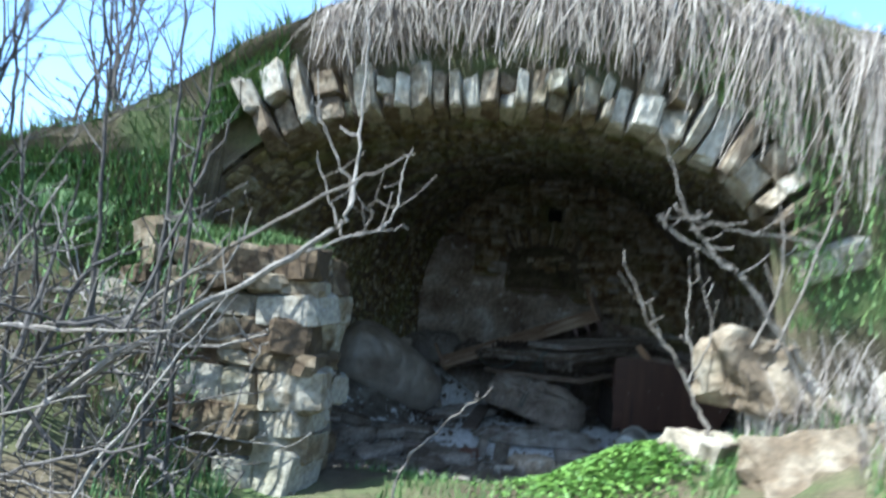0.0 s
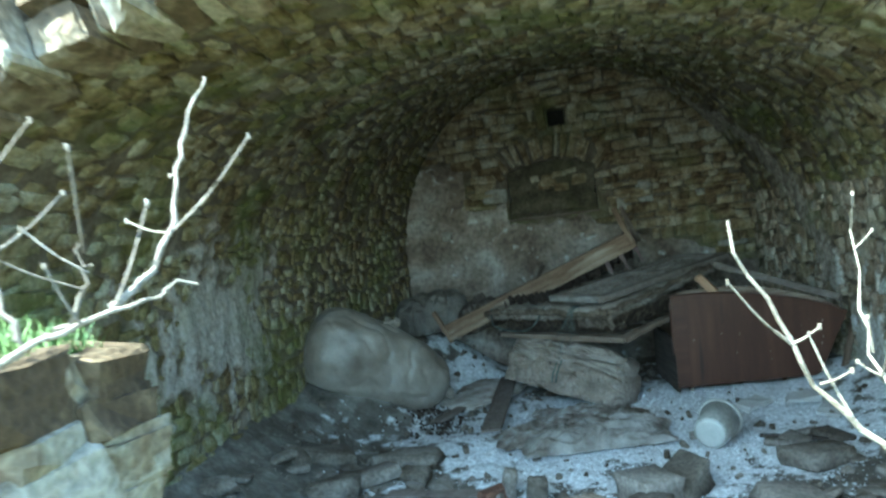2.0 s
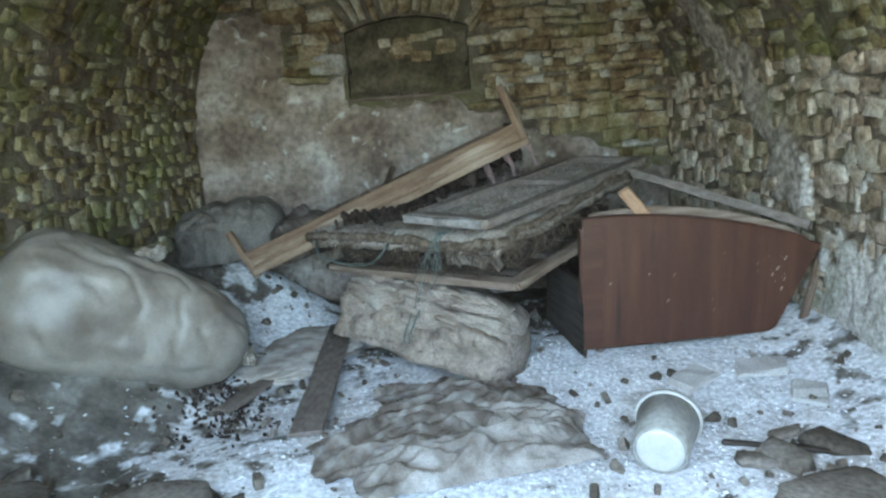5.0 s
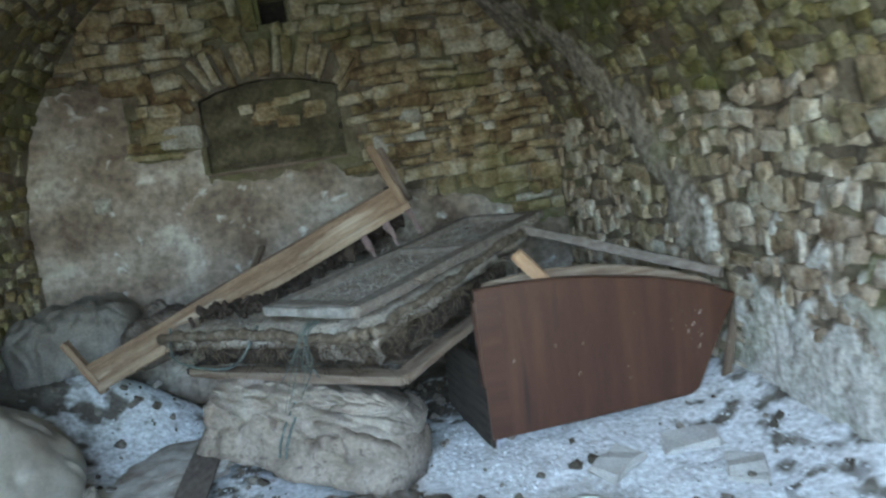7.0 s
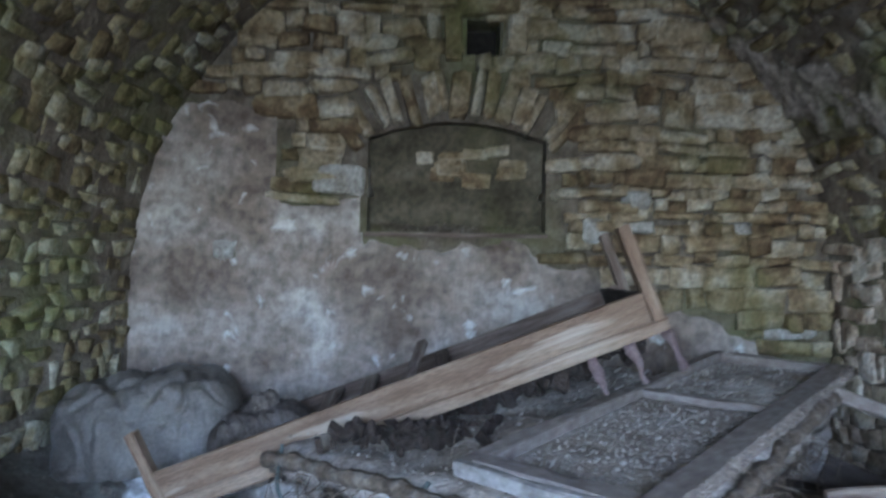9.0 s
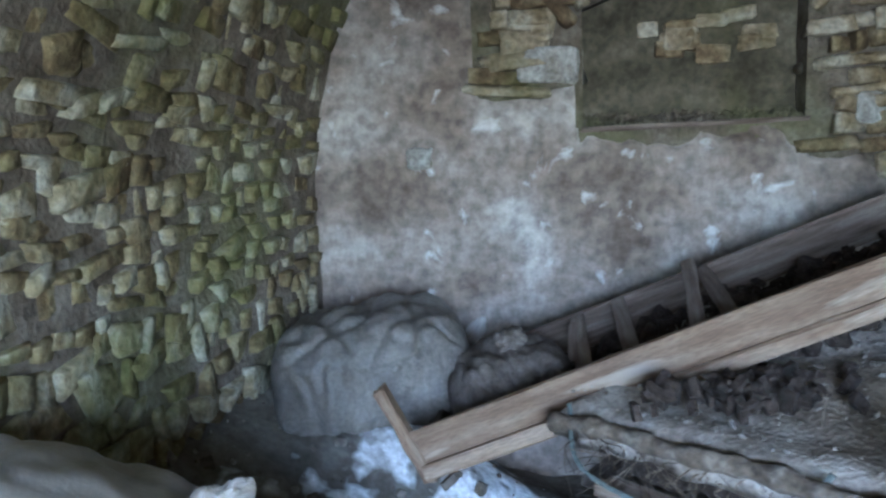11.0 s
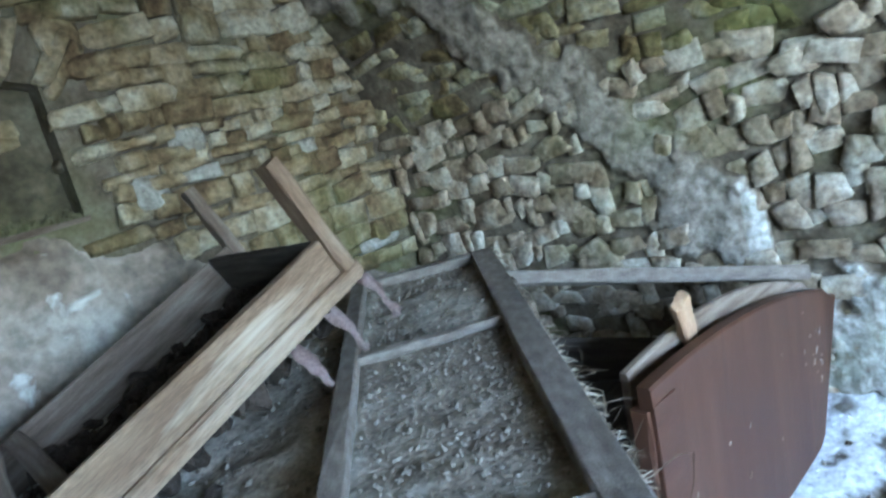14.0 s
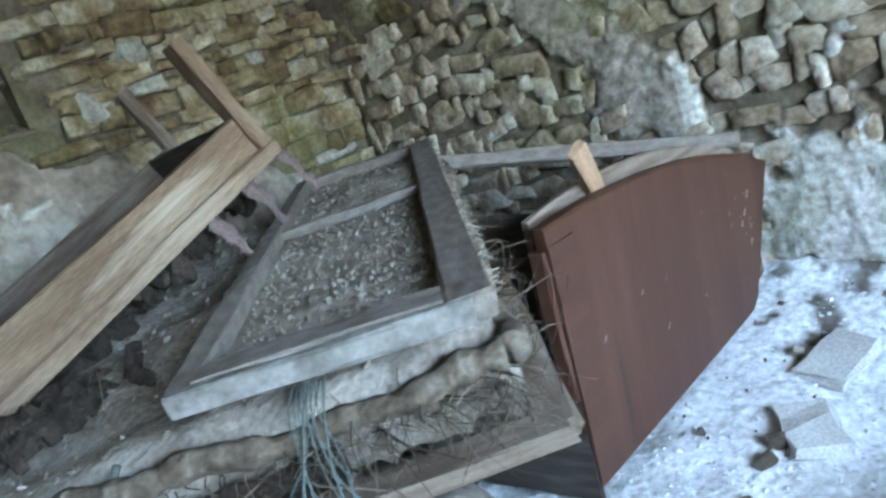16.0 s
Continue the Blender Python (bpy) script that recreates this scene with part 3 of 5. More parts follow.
def ground_z(x, y):
    """Height of the earth: a path up to the threshold, the cellar floor, rubble along its walls."""
    if y < Y0:
        z = lerp_table([(-40, -2.0), (-6, -0.55), (-2.5, -0.12), (-1.2, 0.22), (0.6, 0.28), (1.4, 0.36), (1.8, 0.30)], y)
        z += bell(x, y, 2.9, 1.1, 0.8, 1.0, 0.62) + bell(x, y, -2.3, 1.3, 1.0, 1.0, 1.35) + bell(x, y, -1.2, 0.6, 0.7, 0.6, 0.25) + bell(x, y, 1.8, 1.35, 0.5, 0.35, 0.10)
    else:
        z = lerp_table([(1.8, 0.30), (2.6, 0.08), (3.4, 0.0), (9, 0.0)], y)
        xl, xr = lerp_table(LEFT, y), lerp_table(RIGHT, y)
        z += 0.42 * max(0.0, 1 - (x - xl) / 0.75) ** 1.5 + 0.20 * max(0.0, 1 - (xr - x) / 0.6) ** 1.5
        z += bell(x, y, 2.8, 6.1, 0.9, 0.5, 0.09) + bell(x, y, -0.5, 6.9, 0.6, 0.7, 0.25) + bell(x, y, -0.6, 5.98, 0.45, 0.4, 0.28) + bell(x, y, 0.2, 4.9, 0.8, 0.5, 0.06) + bell(x, y, -0.05, 7.5, 0.55, 0.45, 0.42)
    return z + 0.03 * hum(x * 1.6, y * 1.6, 4) + 0.018 * hum(x * 6, y * 6, 8)


def lime_at(x, y):
    d = 1.45 - math.hypot((x - 1.95) / 2.0, (y - 5.45) / 1.38)
    d = max(d, 1.25 - math.hypot((x - 0.40) / 0.75, (y - 6.85) / 0.9))
    return d + 0.55 * hum(x * 2.2, y * 2.2, 11) + 0.55 * hum(x * 9, y * 9, 13) + 0.3 * hum(x * 25, y * 25, 3)


def sheet(name, x0, x1, y0, y1, nx, ny, zf, mat, label, category, attr=None):
    verts = [(x0 + (x1 - x0) * i / nx, y0 + (y1 - y0) * j / ny) for j in range(ny + 1) for i in range(nx + 1)]
    me = bpy.data.meshes.new(name)
    me.from_pydata([(x, y, zf(x, y)) for x, y in verts], [],
                   [(j * (nx + 1) + i, j * (nx + 1) + i + 1, (j + 1) * (nx + 1) + i + 1, (j + 1) * (nx + 1) + i) for j in range(ny) for i in range(nx)])
    if attr:
        me.attributes.new(attr[0], "FLOAT", "POINT").data.foreach_set("value", [attr[1](x, y) for x, y in verts])
    me.polygons.foreach_set("use_smooth", [True] * len(me.polygons))
    return tagged(shown(name, me, mat, None, label), category=category, kind="structure")


sheet("floor", -1.7, 4.2, Y0, Y1 + 0.1, 260, 280, ground_z, EARTH, "earth floor strewn with white lime and rubble", "floor", ("lime", lime_at))
sheet("ground", -9, 10, -9, Y0, 120, 100, ground_z, SOIL, "rough earth path with grass before the ruin", "ground")


CREST = [(-9, 0.9), (-2.5, 2.05), (-1.45, 2.33), (-1.0, 2.58), (-0.6, 2.86), (-0.2, 3.08), (0.6, 3.27), (1.2, 3.30)]


def mound_z(x, y):
    z = lerp_table(CREST, x) - 0.10 * max(0.0, x - 1.2) ** 2 + 0.35 * min(1.0, max(0.0, y - 1.7) / 2.2) * min(1.0, max(0.0, (x + 1.2) / 1.5))
    side = max(0.0, x - 3.8) * 0.2
    return max(-1.0, z - side) + 0.08 * hum(x * 1.3, y * 1.3, 2) + 0.04 * hum(x * 5, y * 5, 6)


sheet("mound", -9, 10, 1.62, 14, 150, 90, mound_z, SOIL, "turf covered earth bank over the vault", "bank")


# the bank's front beside and over the arch
def bank_front(x, s):
    top = mound_z(x, 1.62)
    low = on_arch(x) if -0.85 < x < 2.6 else ground_z(x, 1.6) - 0.1
    return low + (top - low) * s


def on_arch(x):
    xl, xr, za, zs, n = (lerp_table(t, Y0) for t in (LEFT, RIGHT, APEX, SPRING, POWER))
    u = min(1.0, abs(x - (xl + xr) / 2) / ((xr - xl) / 2))
    return zs + (za - zs) * (1 - u ** n) ** (1 / n) + 0.06


verts, faces = [], []
NX, NS = 150, 18
for i in range(NX + 1):
    x = -9 + 19 * i / NX
    for j in range(NS + 1):
        s = j / NS
        verts.append((x, 1.78 - 0.16 * s ** 2 + 0.05 * hum(x * 3, s * 5, 9), bank_front(x, s)))
for i in range(NX):
    for j in range(NS):
        a = i * (NS + 1) + j
        faces.append((a, a + NS + 1, a + NS + 2, a + 1))
me = bpy.data.meshes.new("bank_face")
me.from_pydata(verts, [], faces)
tagged(shown("bank_face", me, SOIL, None, "earth and root face of the bank around the arch"), category="bank", kind="structure")
tagged(sheet("backdrop", -400, 400, 60, 300, 40, 10, lambda x, y: -10 + 0.07 * (y - 60) + 4 * hum(x * 0.01, y * 0.01), FAR, "far hazy green hillside", "hillside"), kind="structure")
sheet("far_ground", -300, 300, -300, 60, 40, 40, lambda x, y: -2.6 + 0.3 * hum(x * 0.1, y * 0.1), SOIL, "grassy land around the ruin", "ground")

# ---- front arch of upright voussoirs ----
arch = tagged(new("stone_arch"), "arch of upright rough limestone voussoirs over the cellar mouth", "arch")
rng = random.Random(21)
pts0, run0 = profile(Y0)
s, i = 2.72, 0
while s < run0[-1] - 1.9:
    w = rng.uniform(0.055, 0.12)
    f = (s + w / 2) / run0[-1]
    big = 0.25 < on_vault(f, Y0)[0].x < 1.75
    if not big:
        w *= 1.5
        f = (s + w / 2) / run0[-1]
    hgt = rng.uniform(0.20, 0.28) if big else rng.uniform(0.30, 0.46)
    pieces = 1 if rng.random() < 0.6 else 2
    base = 0.0
    for q in range(pieces):
        hh = hgt / pieces * (1 if pieces == 1 else rng.uniform(0.8, 1.15))
        p, t, nrm = on_vault(f, Y0, -(base + hh / 2) + 0.02)
        base += hh
        p.y = Y0 - 0.03 + rng.uniform(-0.06, 0.05)
        m = Matrix((t, Vector((0, 1, 0)), -nrm)).transposed().to_4x4()
        m.translation = p
        ob = new("voussoir", rough_mesh(rng.randrange(14), ARCH_STONE))
        ob.parent = arch
        ob.matrix_basis = m @ Euler((rng.gauss(0, 0.06), rng.gauss(0, 0.05), rng.gauss(0, 0.08))).to_matrix().to_4x4() @ Matrix.Diagonal((w, 0.30, hh, 1))
    s += w + 0.006


# ---- low dry stone wall that half closes the mouth, and the boulders opposite ----
def stone_pile_wall(name, label, x0, x1, y, depth, top, bottom, seed, jamb_right):
    w = tagged(new(name), label, "wall")
    rng = random.Random(seed)
    b = bmesh.new()
    z = bottom
    row = 0
    while True:
        h = rng.uniform(0.08, 0.19)
        x = x1 + rng.uniform(-0.03, 0.03) if jamb_right else x1
        any_ = False
        while x > x0:
            L = rng.uniform(0.12, 0.34)
            if z + h * 0.6 < top(x - L / 2):
                any_ = True
                for k, (yy, dd) in enumerate(((y, 0.3), (y + 0.26, 0.28), (y + depth - 0.22, 0.28))):
                    if k and x - L < x1 - 0.55:
                        continue
                    place_stone(w, FACE_STONE, (x - L / 2, yy + dd / 2 + rng.uniform(-0.04, 0.04), z + h / 2), (L * 1.1, dd, h * rng.uniform(0.9, 1.35)), k=rng.randrange(14), rng=rng, spin=rng.gauss(0, 0.12), rough=True)
            x -= L + 0.0
        z += h
        row += 1
        if not any_ or row > 17:
            break
    n = 24
    for i in range(n):
        xa, xb = x0 + (x1 - 0.1 - x0) * i / n, x0 + (x1 - 0.1 - x0) * (i + 1) / n
        za, zb = top(xa) - 0.24, top(xb) - 0.24
        q = [b.verts.new(v) for v in ((xa, y + 0.12, bottom - 0.3), (xb, y + 0.12, bottom - 0.3), (xb, y + 0.12, zb), (xa, y + 0.12, za),
                                      (xa, y + depth, bottom - 0.3), (xb, y + depth, bottom - 0.3), (xb, y + depth, zb), (xa, y + depth, za))]
        for f in ((0, 1, 2, 3), (7, 6, 5, 4), (3, 2, 6, 7), (1, 5, 6, 2), (0, 3, 7, 4)):
            b.faces.new([q[k] for k in f])
    part("earth_core", b, SOIL, w)
    return w


def wall_top(x):
    return 1.50 + 0.14 * max(0.0, 0.2 - x) + 0.05 * hum(x * 3, 0, 5)


stone_pile_wall("dry_stone_wall", "tumbled dry stone wall with grass on top", -0.75, 0.17, 1.0, 0.45, wall_top, 0.1, 31, True)
BOULDERS = ((2.36, 1.40, 1.08, 0.42, 0.42, 0.36), (2.14, 1.30, 0.62, 0.30, 0.3, 0.26), (2.32, 1.25, 0.45, 0.40, 0.3, 0.30), (2.75, 1.2, 0.72, 0.6, 0.5, 0.5), (2.55, 0.9, 0.66, 0.5, 0.4, 0.36), (2.55, 1.42, 0.86, 0.30, 0.28, 0.26),
            (1.98, 1.25, 0.40, 0.25, 0.25, 0.2), (3.3, 1.3, 0.95, 0.45, 0.4, 0.4))
for i, (x, y, z, a, c, h) in enumerate(BOULDERS):
    me = rock_mesh(i * 3 % 14, BOULDER).copy()
    b = bmesh.new()
    b.from_mesh(me)
    bmesh.ops.subdivide_edges(b, edges=b.edges[:], cuts=4, use_grid_fill=True)
    for v in b.verts:
        v.co += v.co.normalized() * (0.26 * noise.noise(v.co * 1.9 + Vector((i, 0, 0))) + 0.12 * noise.noise(v.co * 5 + Vector((0, i, 0))) + 0.05 * noise.noise(v.co * 13))
    b.to_mesh(me)
    b.free()
    ob = new("boulder", me)
    ob.matrix_basis = pose(x, y, z, 8 * i, 5 * i, 40 * i) @ Matrix.Diagonal((a, c, h, 1))
    tagged(ob, "pale weathered limestone boulder in grass beside the mouth", "boulder", "boulders beside the mouth")


# ---- plants outside ----
def blades(heap, n, spots, lo, hi, width, seed, droop=0.35):
    """Grass blades of three narrow pieces that bend over."""
    rng = random.Random(seed)
    for _ in range(n):
        x, y, z = spots(rng)
        h, a = rng.uniform(lo, hi), rng.uniform(0, 2 * math.pi)
        dx, dy, w = math.cos(a), math.sin(a), width * rng.uniform(0.6, 1.3)
        pts = []
        for k in range(3):
            f = k / 3
            r = droop * h * f * f
            pts += [(x + dx * r - dy * w * (1 - f), y + dy * r + dx * w * (1 - f), z + h * f * (1 - 0.25 * f)), (x + dx * r + dy * w * (1 - f), y + dy * r - dx * w * (1 - f), z + h * f * (1 - 0.25 * f))]
        pts.append((x + dx * droop * h, y + dy * droop * h, z + h * 0.78))
        heap.add(np.array(pts), [(0, 1, 3, 2), (2, 3, 5, 4), (4, 5, 6)])


def on_ground(x0, x1, y0, y1, zf, clump=0.0):
    def spot(rng):
        for _ in range(20):
            x, y = rng.uniform(x0, x1), rng.uniform(y0, y1)
            if hum(x * 1.5, y * 1.5, 21) > -clump:
                break
        return x, y, zf(x, y) - 0.01
    return spot


turf = Heap()
blades(turf, 9000, on_ground(-6, 0.2, 1.6, 4.5, mound_z, 0.15), 0.06, 0.22, 0.006, 1)
blades(turf, 3000, on_ground(2.2, 6, 1.6, 4.0, mound_z, 0.1), 0.05, 0.16, 0.006, 2)
blades(turf, 4200, on_ground(-1.6, 0.1, 1.05, 1.45, lambda x, y: wall_top(x) - 0.06, 0.3), 0.06, 0.20, 0.006, 3)
blades(turf, 1500, lambda r: (r.uniform(-2.4, -0.4), r.uniform(0.85, 1.0), r.uniform(0.2, 1.5)), 0.08, 0.22, 0.006, 33, 0.9)
blades(turf, 5000, on_ground(2.0, 4.2, -0.4, 1.75, ground_z, 0.1), 0.05, 0.16, 0.005, 4)
blades(turf, 6000, on_ground(-4.0, 0.6, -1.5, 1.1, ground_z, 0.0), 0.06, 0.22, 0.006, 5)
blades(turf, 2500, on_ground(0.2, 2.2, 0.4, 1.75, ground_z, 0.05), 0.03, 0.10, 0.005, 6)
blades(turf, 9000, lambda r: ((x := r.uniform(-4.5, -0.35)), 1.66, bank_front(x, r.uniform(0.3, 1.0))), 0.08, 0.24, 0.007, 7, 0.8)
blades(turf, 1500, lambda r: ((x := r.choice((2.15, 2.6, 2.75, 3.1, 3.6)) + r.gauss(0, 0.09)), 1.58, bank_front(x, r.uniform(0.25, 0.75))), 0.05, 0.16, 0.006, 8, 0.8)
dry = Heap()
blades(dry, 900, on_ground(2.3, 4.0, 0.6, 1.7, ground_z, 0.2), 0.20, 0.65, 0.004, 71, 0.5)
blades(dry, 500, on_ground(-3.5, -0.3, -0.6, 0.9, ground_z, 0.2), 0.15, 0.5, 0.004, 72, 0.6)
dry.done("dry_stems", DRY, None, "dry pale grass stems among the stones", category="dry grass")
turf.done("grass", GRASS, None, "fresh green grass on the bank and stones", category="grass")

leaves = Heap()
rng = random.Random(8)
for _ in range(6500):
    x, y = rng.gauss(1.72, 0.24), rng.gauss(1.35, 0.16)
    z = ground_z(x, y) + bell(x, y, 1.75, 1.35, 0.45, 0.3, 0.14) * rng.random() ** 0.4
    a, tl, r = rng.uniform(0, 6.3), rng.uniform(-0.7, 0.7), rng.uniform(0.008, 0.018)
    m = Matrix.Translation((x, y, z)) @ Euler((tl, tl * 0.6, a)).to_matrix().to_4x4()
    leaves.add(np.array([(m @ Vector(v))[:] for v in ((-r, 0, 0), (0, -r * 0.7, 0.002), (r * 1.3, 0, 0), (0, r * 0.7, 0.002))]), [(0, 1, 2, 3)])
leaves.done("ground_cover", IVY, None, "low bright green leafy cushion at the threshold", category="ground cover")

roots = Heap()
rng = random.Random(9)
tufts = [rng.uniform(-0.1, 3.4) for _ in range(42)]
for _ in range(1900):
    x = rng.choice(tufts) + rng.gauss(0, 0.05)
    top = mound_z(x, 1.62) + rng.uniform(-0.12, 0.05)
    L = 0.12 + 0.5 * rng.random() ** 1.5 * (1.1 if x > -0.2 else 0.7)
    low = max(on_arch(min(2.7, max(-1.0, x))) + 0.10 + 0.25 * rng.random(), top - 1.5 * L)
    y, w, sx = 1.60 - rng.uniform(0, 0.16), rng.uniform(0.001, 0.005), rng.gauss(0, 0.15)
    p = smooth_line([(x, 1.72, top), (x + sx * 0.3, y, top - 0.25 * (top - low)), (x + sx, y - 0.02, low)], 3)
    pts, fs = [], []
    for k, v in enumerate(p):
        ww = w * (1.2 - k / len(p))
        pts += [(v.x - ww, v.y, v.z), (v.x + ww, v.y - 0.002, v.z)]
    roots.add(np.array(pts), [(2 * k, 2 * k + 1, 2 * k + 3, 2 * k + 2) for k in range(len(p) - 1)])
roots.done("dry_grass_fringe", DRY, None, "dry grey roots and dead grass hanging over the arch", category="dry grass")


def shrub(name, label, stems, mat, seed, twigs=5, twig_len=0.25):
    """Bare stems, each a part of its own, with thin knobbly side twigs."""
    s = tagged(new(name), label, "shrub")
    rng = random.Random(seed)
    for line, r0 in stems:
        heap = Heap()
        p = smooth_line(line, 6)
        heap.add(*tube([v + Vector([rng.gauss(0, 0.006) for _ in range(3)]) for v in p], [r0 * (1 - 0.72 * k / len(p)) * rng.uniform(0.88, 1.15) for k in range(len(p))]))
        for _ in range(twigs):
            k = rng.randrange(len(p) // 3, len(p))
            a = p[k]
            d = Vector((rng.gauss(0, 0.6), rng.gauss(0, 0.5), rng.uniform(-0.1, 1.0))).normalized()
            L = twig_len * rng.uniform(0.25, 1.0)
            q = smooth_line([a, a + d * L * 0.5, a + d * L + Vector((0, 0, 0.12 * L))], 4)
            heap.add(*tube(q, [max(0.0025, r0 * 0.38 * (1 - 0.6 * i / len(q))) for i in range(len(q))], 5))
            e = q[-1]
            heap.rock(Matrix.Translation(e) @ Matrix.Diagonal((0.007, 0.007, 0.012, 1)), rng.randrange(14))
        heap.done("stem", mat, s, kind="", smooth=False)
    return s


YL, YR = 1.22, 1.38
rng = random.Random(47)
TANGLE = []
for _ in range(160):
    a = Vector((rng.uniform(-2.2, -0.2), rng.uniform(0.1, 0.85), rng.uniform(-0.1, 1.1)))
    d = Vector((rng.gauss(0.35, 0.6), rng.gauss(0.0, 0.15), rng.gauss(0.45, 0.5))).normalized() * rng.uniform(0.5, 1.2)
    e = a + d
    e.x, e.y = min(e.x, 0.05), min(e.y, 0.9)
    TANGLE.append(([a, a + (e - a) * 0.5 + Vector((0, 0, rng.gauss(0.05, 0.08))), e], rng.uniform(0.004, 0.013)))
shrub("bare_shrub", "bare pale branched shrub growing before the dry stone wall", [
    ([(-0.95, 0.45, 0.35), (-0.78, 0.42, 0.74), (-0.10, 0.40, 1.22), (0.36, 0.40, 1.52), (0.46, 0.42, 1.66), (0.44, 0.55, 2.0), (0.42, 0.60, 2.55)], 0.017),
    ([(-0.9, 0.45, 0.75), (-0.30, 0.35, 1.23), (0.14, 0.28, 1.52), (0.52, 0.2, 1.72), (0.775, 0.146, 1.83)], 0.011),
    ([(-0.55, 0.75, 0.95), (-0.1, 0.88, 1.38), (0.25, 0.95, 1.56), (0.46, 1.0, 1.635), (0.585, 1.10, 1.67)], 0.010),
    ([(0.45, 1.0, 1.635), (0.50, 1.15, 1.75), (0.50, 1.25, 1.95), (0.515, 1.39, 2.16)], 0.008),
    ([(0.30, 0.96, 1.58), (0.20, 0.98, 1.76), (0.10, 1.0, 2.02)], 0.007),
    ([(0.34, 0.97, 1.59), (0.42, 0.99, 1.70), (0.41, 1.0, 1.78)], 0.006),
    ([(0.44, 0.5, 1.75), (0.30, 0.5, 2.0), (0.22, 0.5, 2.15)], 0.007),
    ([(-1.23, 0.95, 1.22), (-0.8, 0.95, 1.2), (-0.39, 0.97, 1.12)], 0.017),
    ([(-1.52, 0.9, 0.65), (-0.97, 0.9, 0.94), (-0.28, 0.95, 1.01), (0.04, 0.98, 1.13)], 0.015),
    ([(-0.70, 0.85, 0.34), (-0.40, 0.9, 0.57), (0.10, 0.95, 0.55)], 0.010),
    ([(-0.18, 0.9, 0.63), (-0.07, 0.93, 1.00), (0.02, 0.95, 1.08)], 0.008),
    ([(-1.6, 0.8, 0.3), (-0.9, 0.85, 0.75), (-0.3, 0.9, 1.35), (-0.2, 0.95, 1.7)], 0.012)], BARK, 41, 3)
shrub("thorn_shrub", "tangle of thin grey brown stems before the bank", [
    ([(-0.71, 0.55, 0.2), (-0.76, 0.6, 1.26), (-0.79, 0.6, 1.87), (-0.86, 0.6, 2.9)], 0.017),
    ([(-0.45, 0.62, 0.3), (-0.45, 0.6, 1.44), (-0.45, 0.6, 2.17), (-0.5, 0.6, 2.9)], 0.013),
    ([(-0.34, 0.65, 0.3), (-0.34, 0.6, 1.77), (-0.30, 0.6, 2.28), (-0.36, 0.6, 2.9)], 0.011),
    ([(-1.0, 0.4, 0.2), (-1.05, 0.45, 1.4), (-1.2, 0.5, 2.6)], 0.012),
    ([(-1.3, 0.3, 0.2), (-1.25, 0.35, 1.2), (-1.1, 0.4, 2.2)], 0.011),
    ([(-1.7, 0.3, 0.1), (-1.2, 0.4, 0.9), (-0.8, 0.5, 1.3)], 0.012),
    ([(-1.6, 0.2, 0.2), (-0.9, 0.4, 0.5), (-0.4, 0.5, 0.6)], 0.012),
    ([(-1.6, 0.4, 1.0), (-1.1, 0.5, 1.9), (-0.6, 0.6, 2.1)], 0.008),
    ([(-1.5, 0.2, 0.1), (-1.4, 0.3, 1.0), (-1.5, 0.4, 2.4)], 0.010)], DARK_BARK, 42, 12, 0.4)
shrub("bramble", "dense tangle of dry pale bramble stems below the bank", TANGLE[:45], BARK, 45, 3, 0.22)
shrub("bramble", "dense tangle of grey brown bramble stems below the bank", TANGLE[45:], DARK_BARK, 46, 3, 0.25)
shrub("bare_bush", "bare pale twigs rising beside the boulders", [
    ([(2.45, 0.85, 1.0), (2.17, 0.75, 1.44), (2.02, 0.72, 1.57), (1.88, 0.7, 1.73), (1.79, 0.7, 1.98), (1.75, 0.7, 2.14)], 0.008),
    ([(2.45, 0.85, 1.1), (2.16, 0.75, 1.46), (2.00, 0.7, 1.56), (1.78, 0.67, 1.69), (1.755, 0.67, 1.75)], 0.007),
    ([(2.45, 0.8, 1.66), (2.05, 0.72, 1.71), (1.88, 0.7, 1.73)], 0.006),
    ([(2.16, 1.6, 0.9), (2.12, 1.8, 1.25), (2.14, 1.92, 1.58)], 0.007),
    ([(2.14, 1.32, 0.75), (2.09, YR, 0.89), (1.98, YR, 1.11), (1.82, YR, 1.33), (1.68, YR, 1.66)], 0.011),
    ([(2.05, YR, 1.0), (2.15, YR, 1.28), (2.06, YR, 1.60)], 0.007),
    ([(2.3, 1.2, 1.2), (2.45, 1.25, 1.6), (2.42, 1.3, 2.0)], 0.008),
    ([(2.4, 1.2, 1.2), (2.6, 1.2, 1.7), (2.7, 1.2, 2.1)], 0.008)], BARK, 43, 5, 0.2)
rng = random.Random(48)
for k in range(7):
    x0, y0 = rng.uniform(-4.6, -1.7), rng.uniform(2.2, 4.2)
    z0 = mound_z(x0, y0) - 0.05
    shrub("bare_sapling", "thin leafless grey sapling on the bank", [
        ([(x0 + rng.gauss(0, 0.1), y0, z0), (x0 + rng.gauss(0, 0.15), y0, z0 + 0.8), (x0 + rng.gauss(0, 0.25), y0, z0 + 1.7), (x0 + rng.gauss(0, 0.35), y0, z0 + 2.6)], 0.016)
        for _ in range(3)], DARK_BARK, 480 + k, 14, 0.7)
shrub("dead_twig", "single dry twig leaning from the ground", [([(0.66, 0.78, 0.25), (0.70, 0.8, 0.53), (0.88, 0.8, 0.76), (1.08, 0.8, 0.93)], 0.008)], BARK, 44, 1, 0.08)


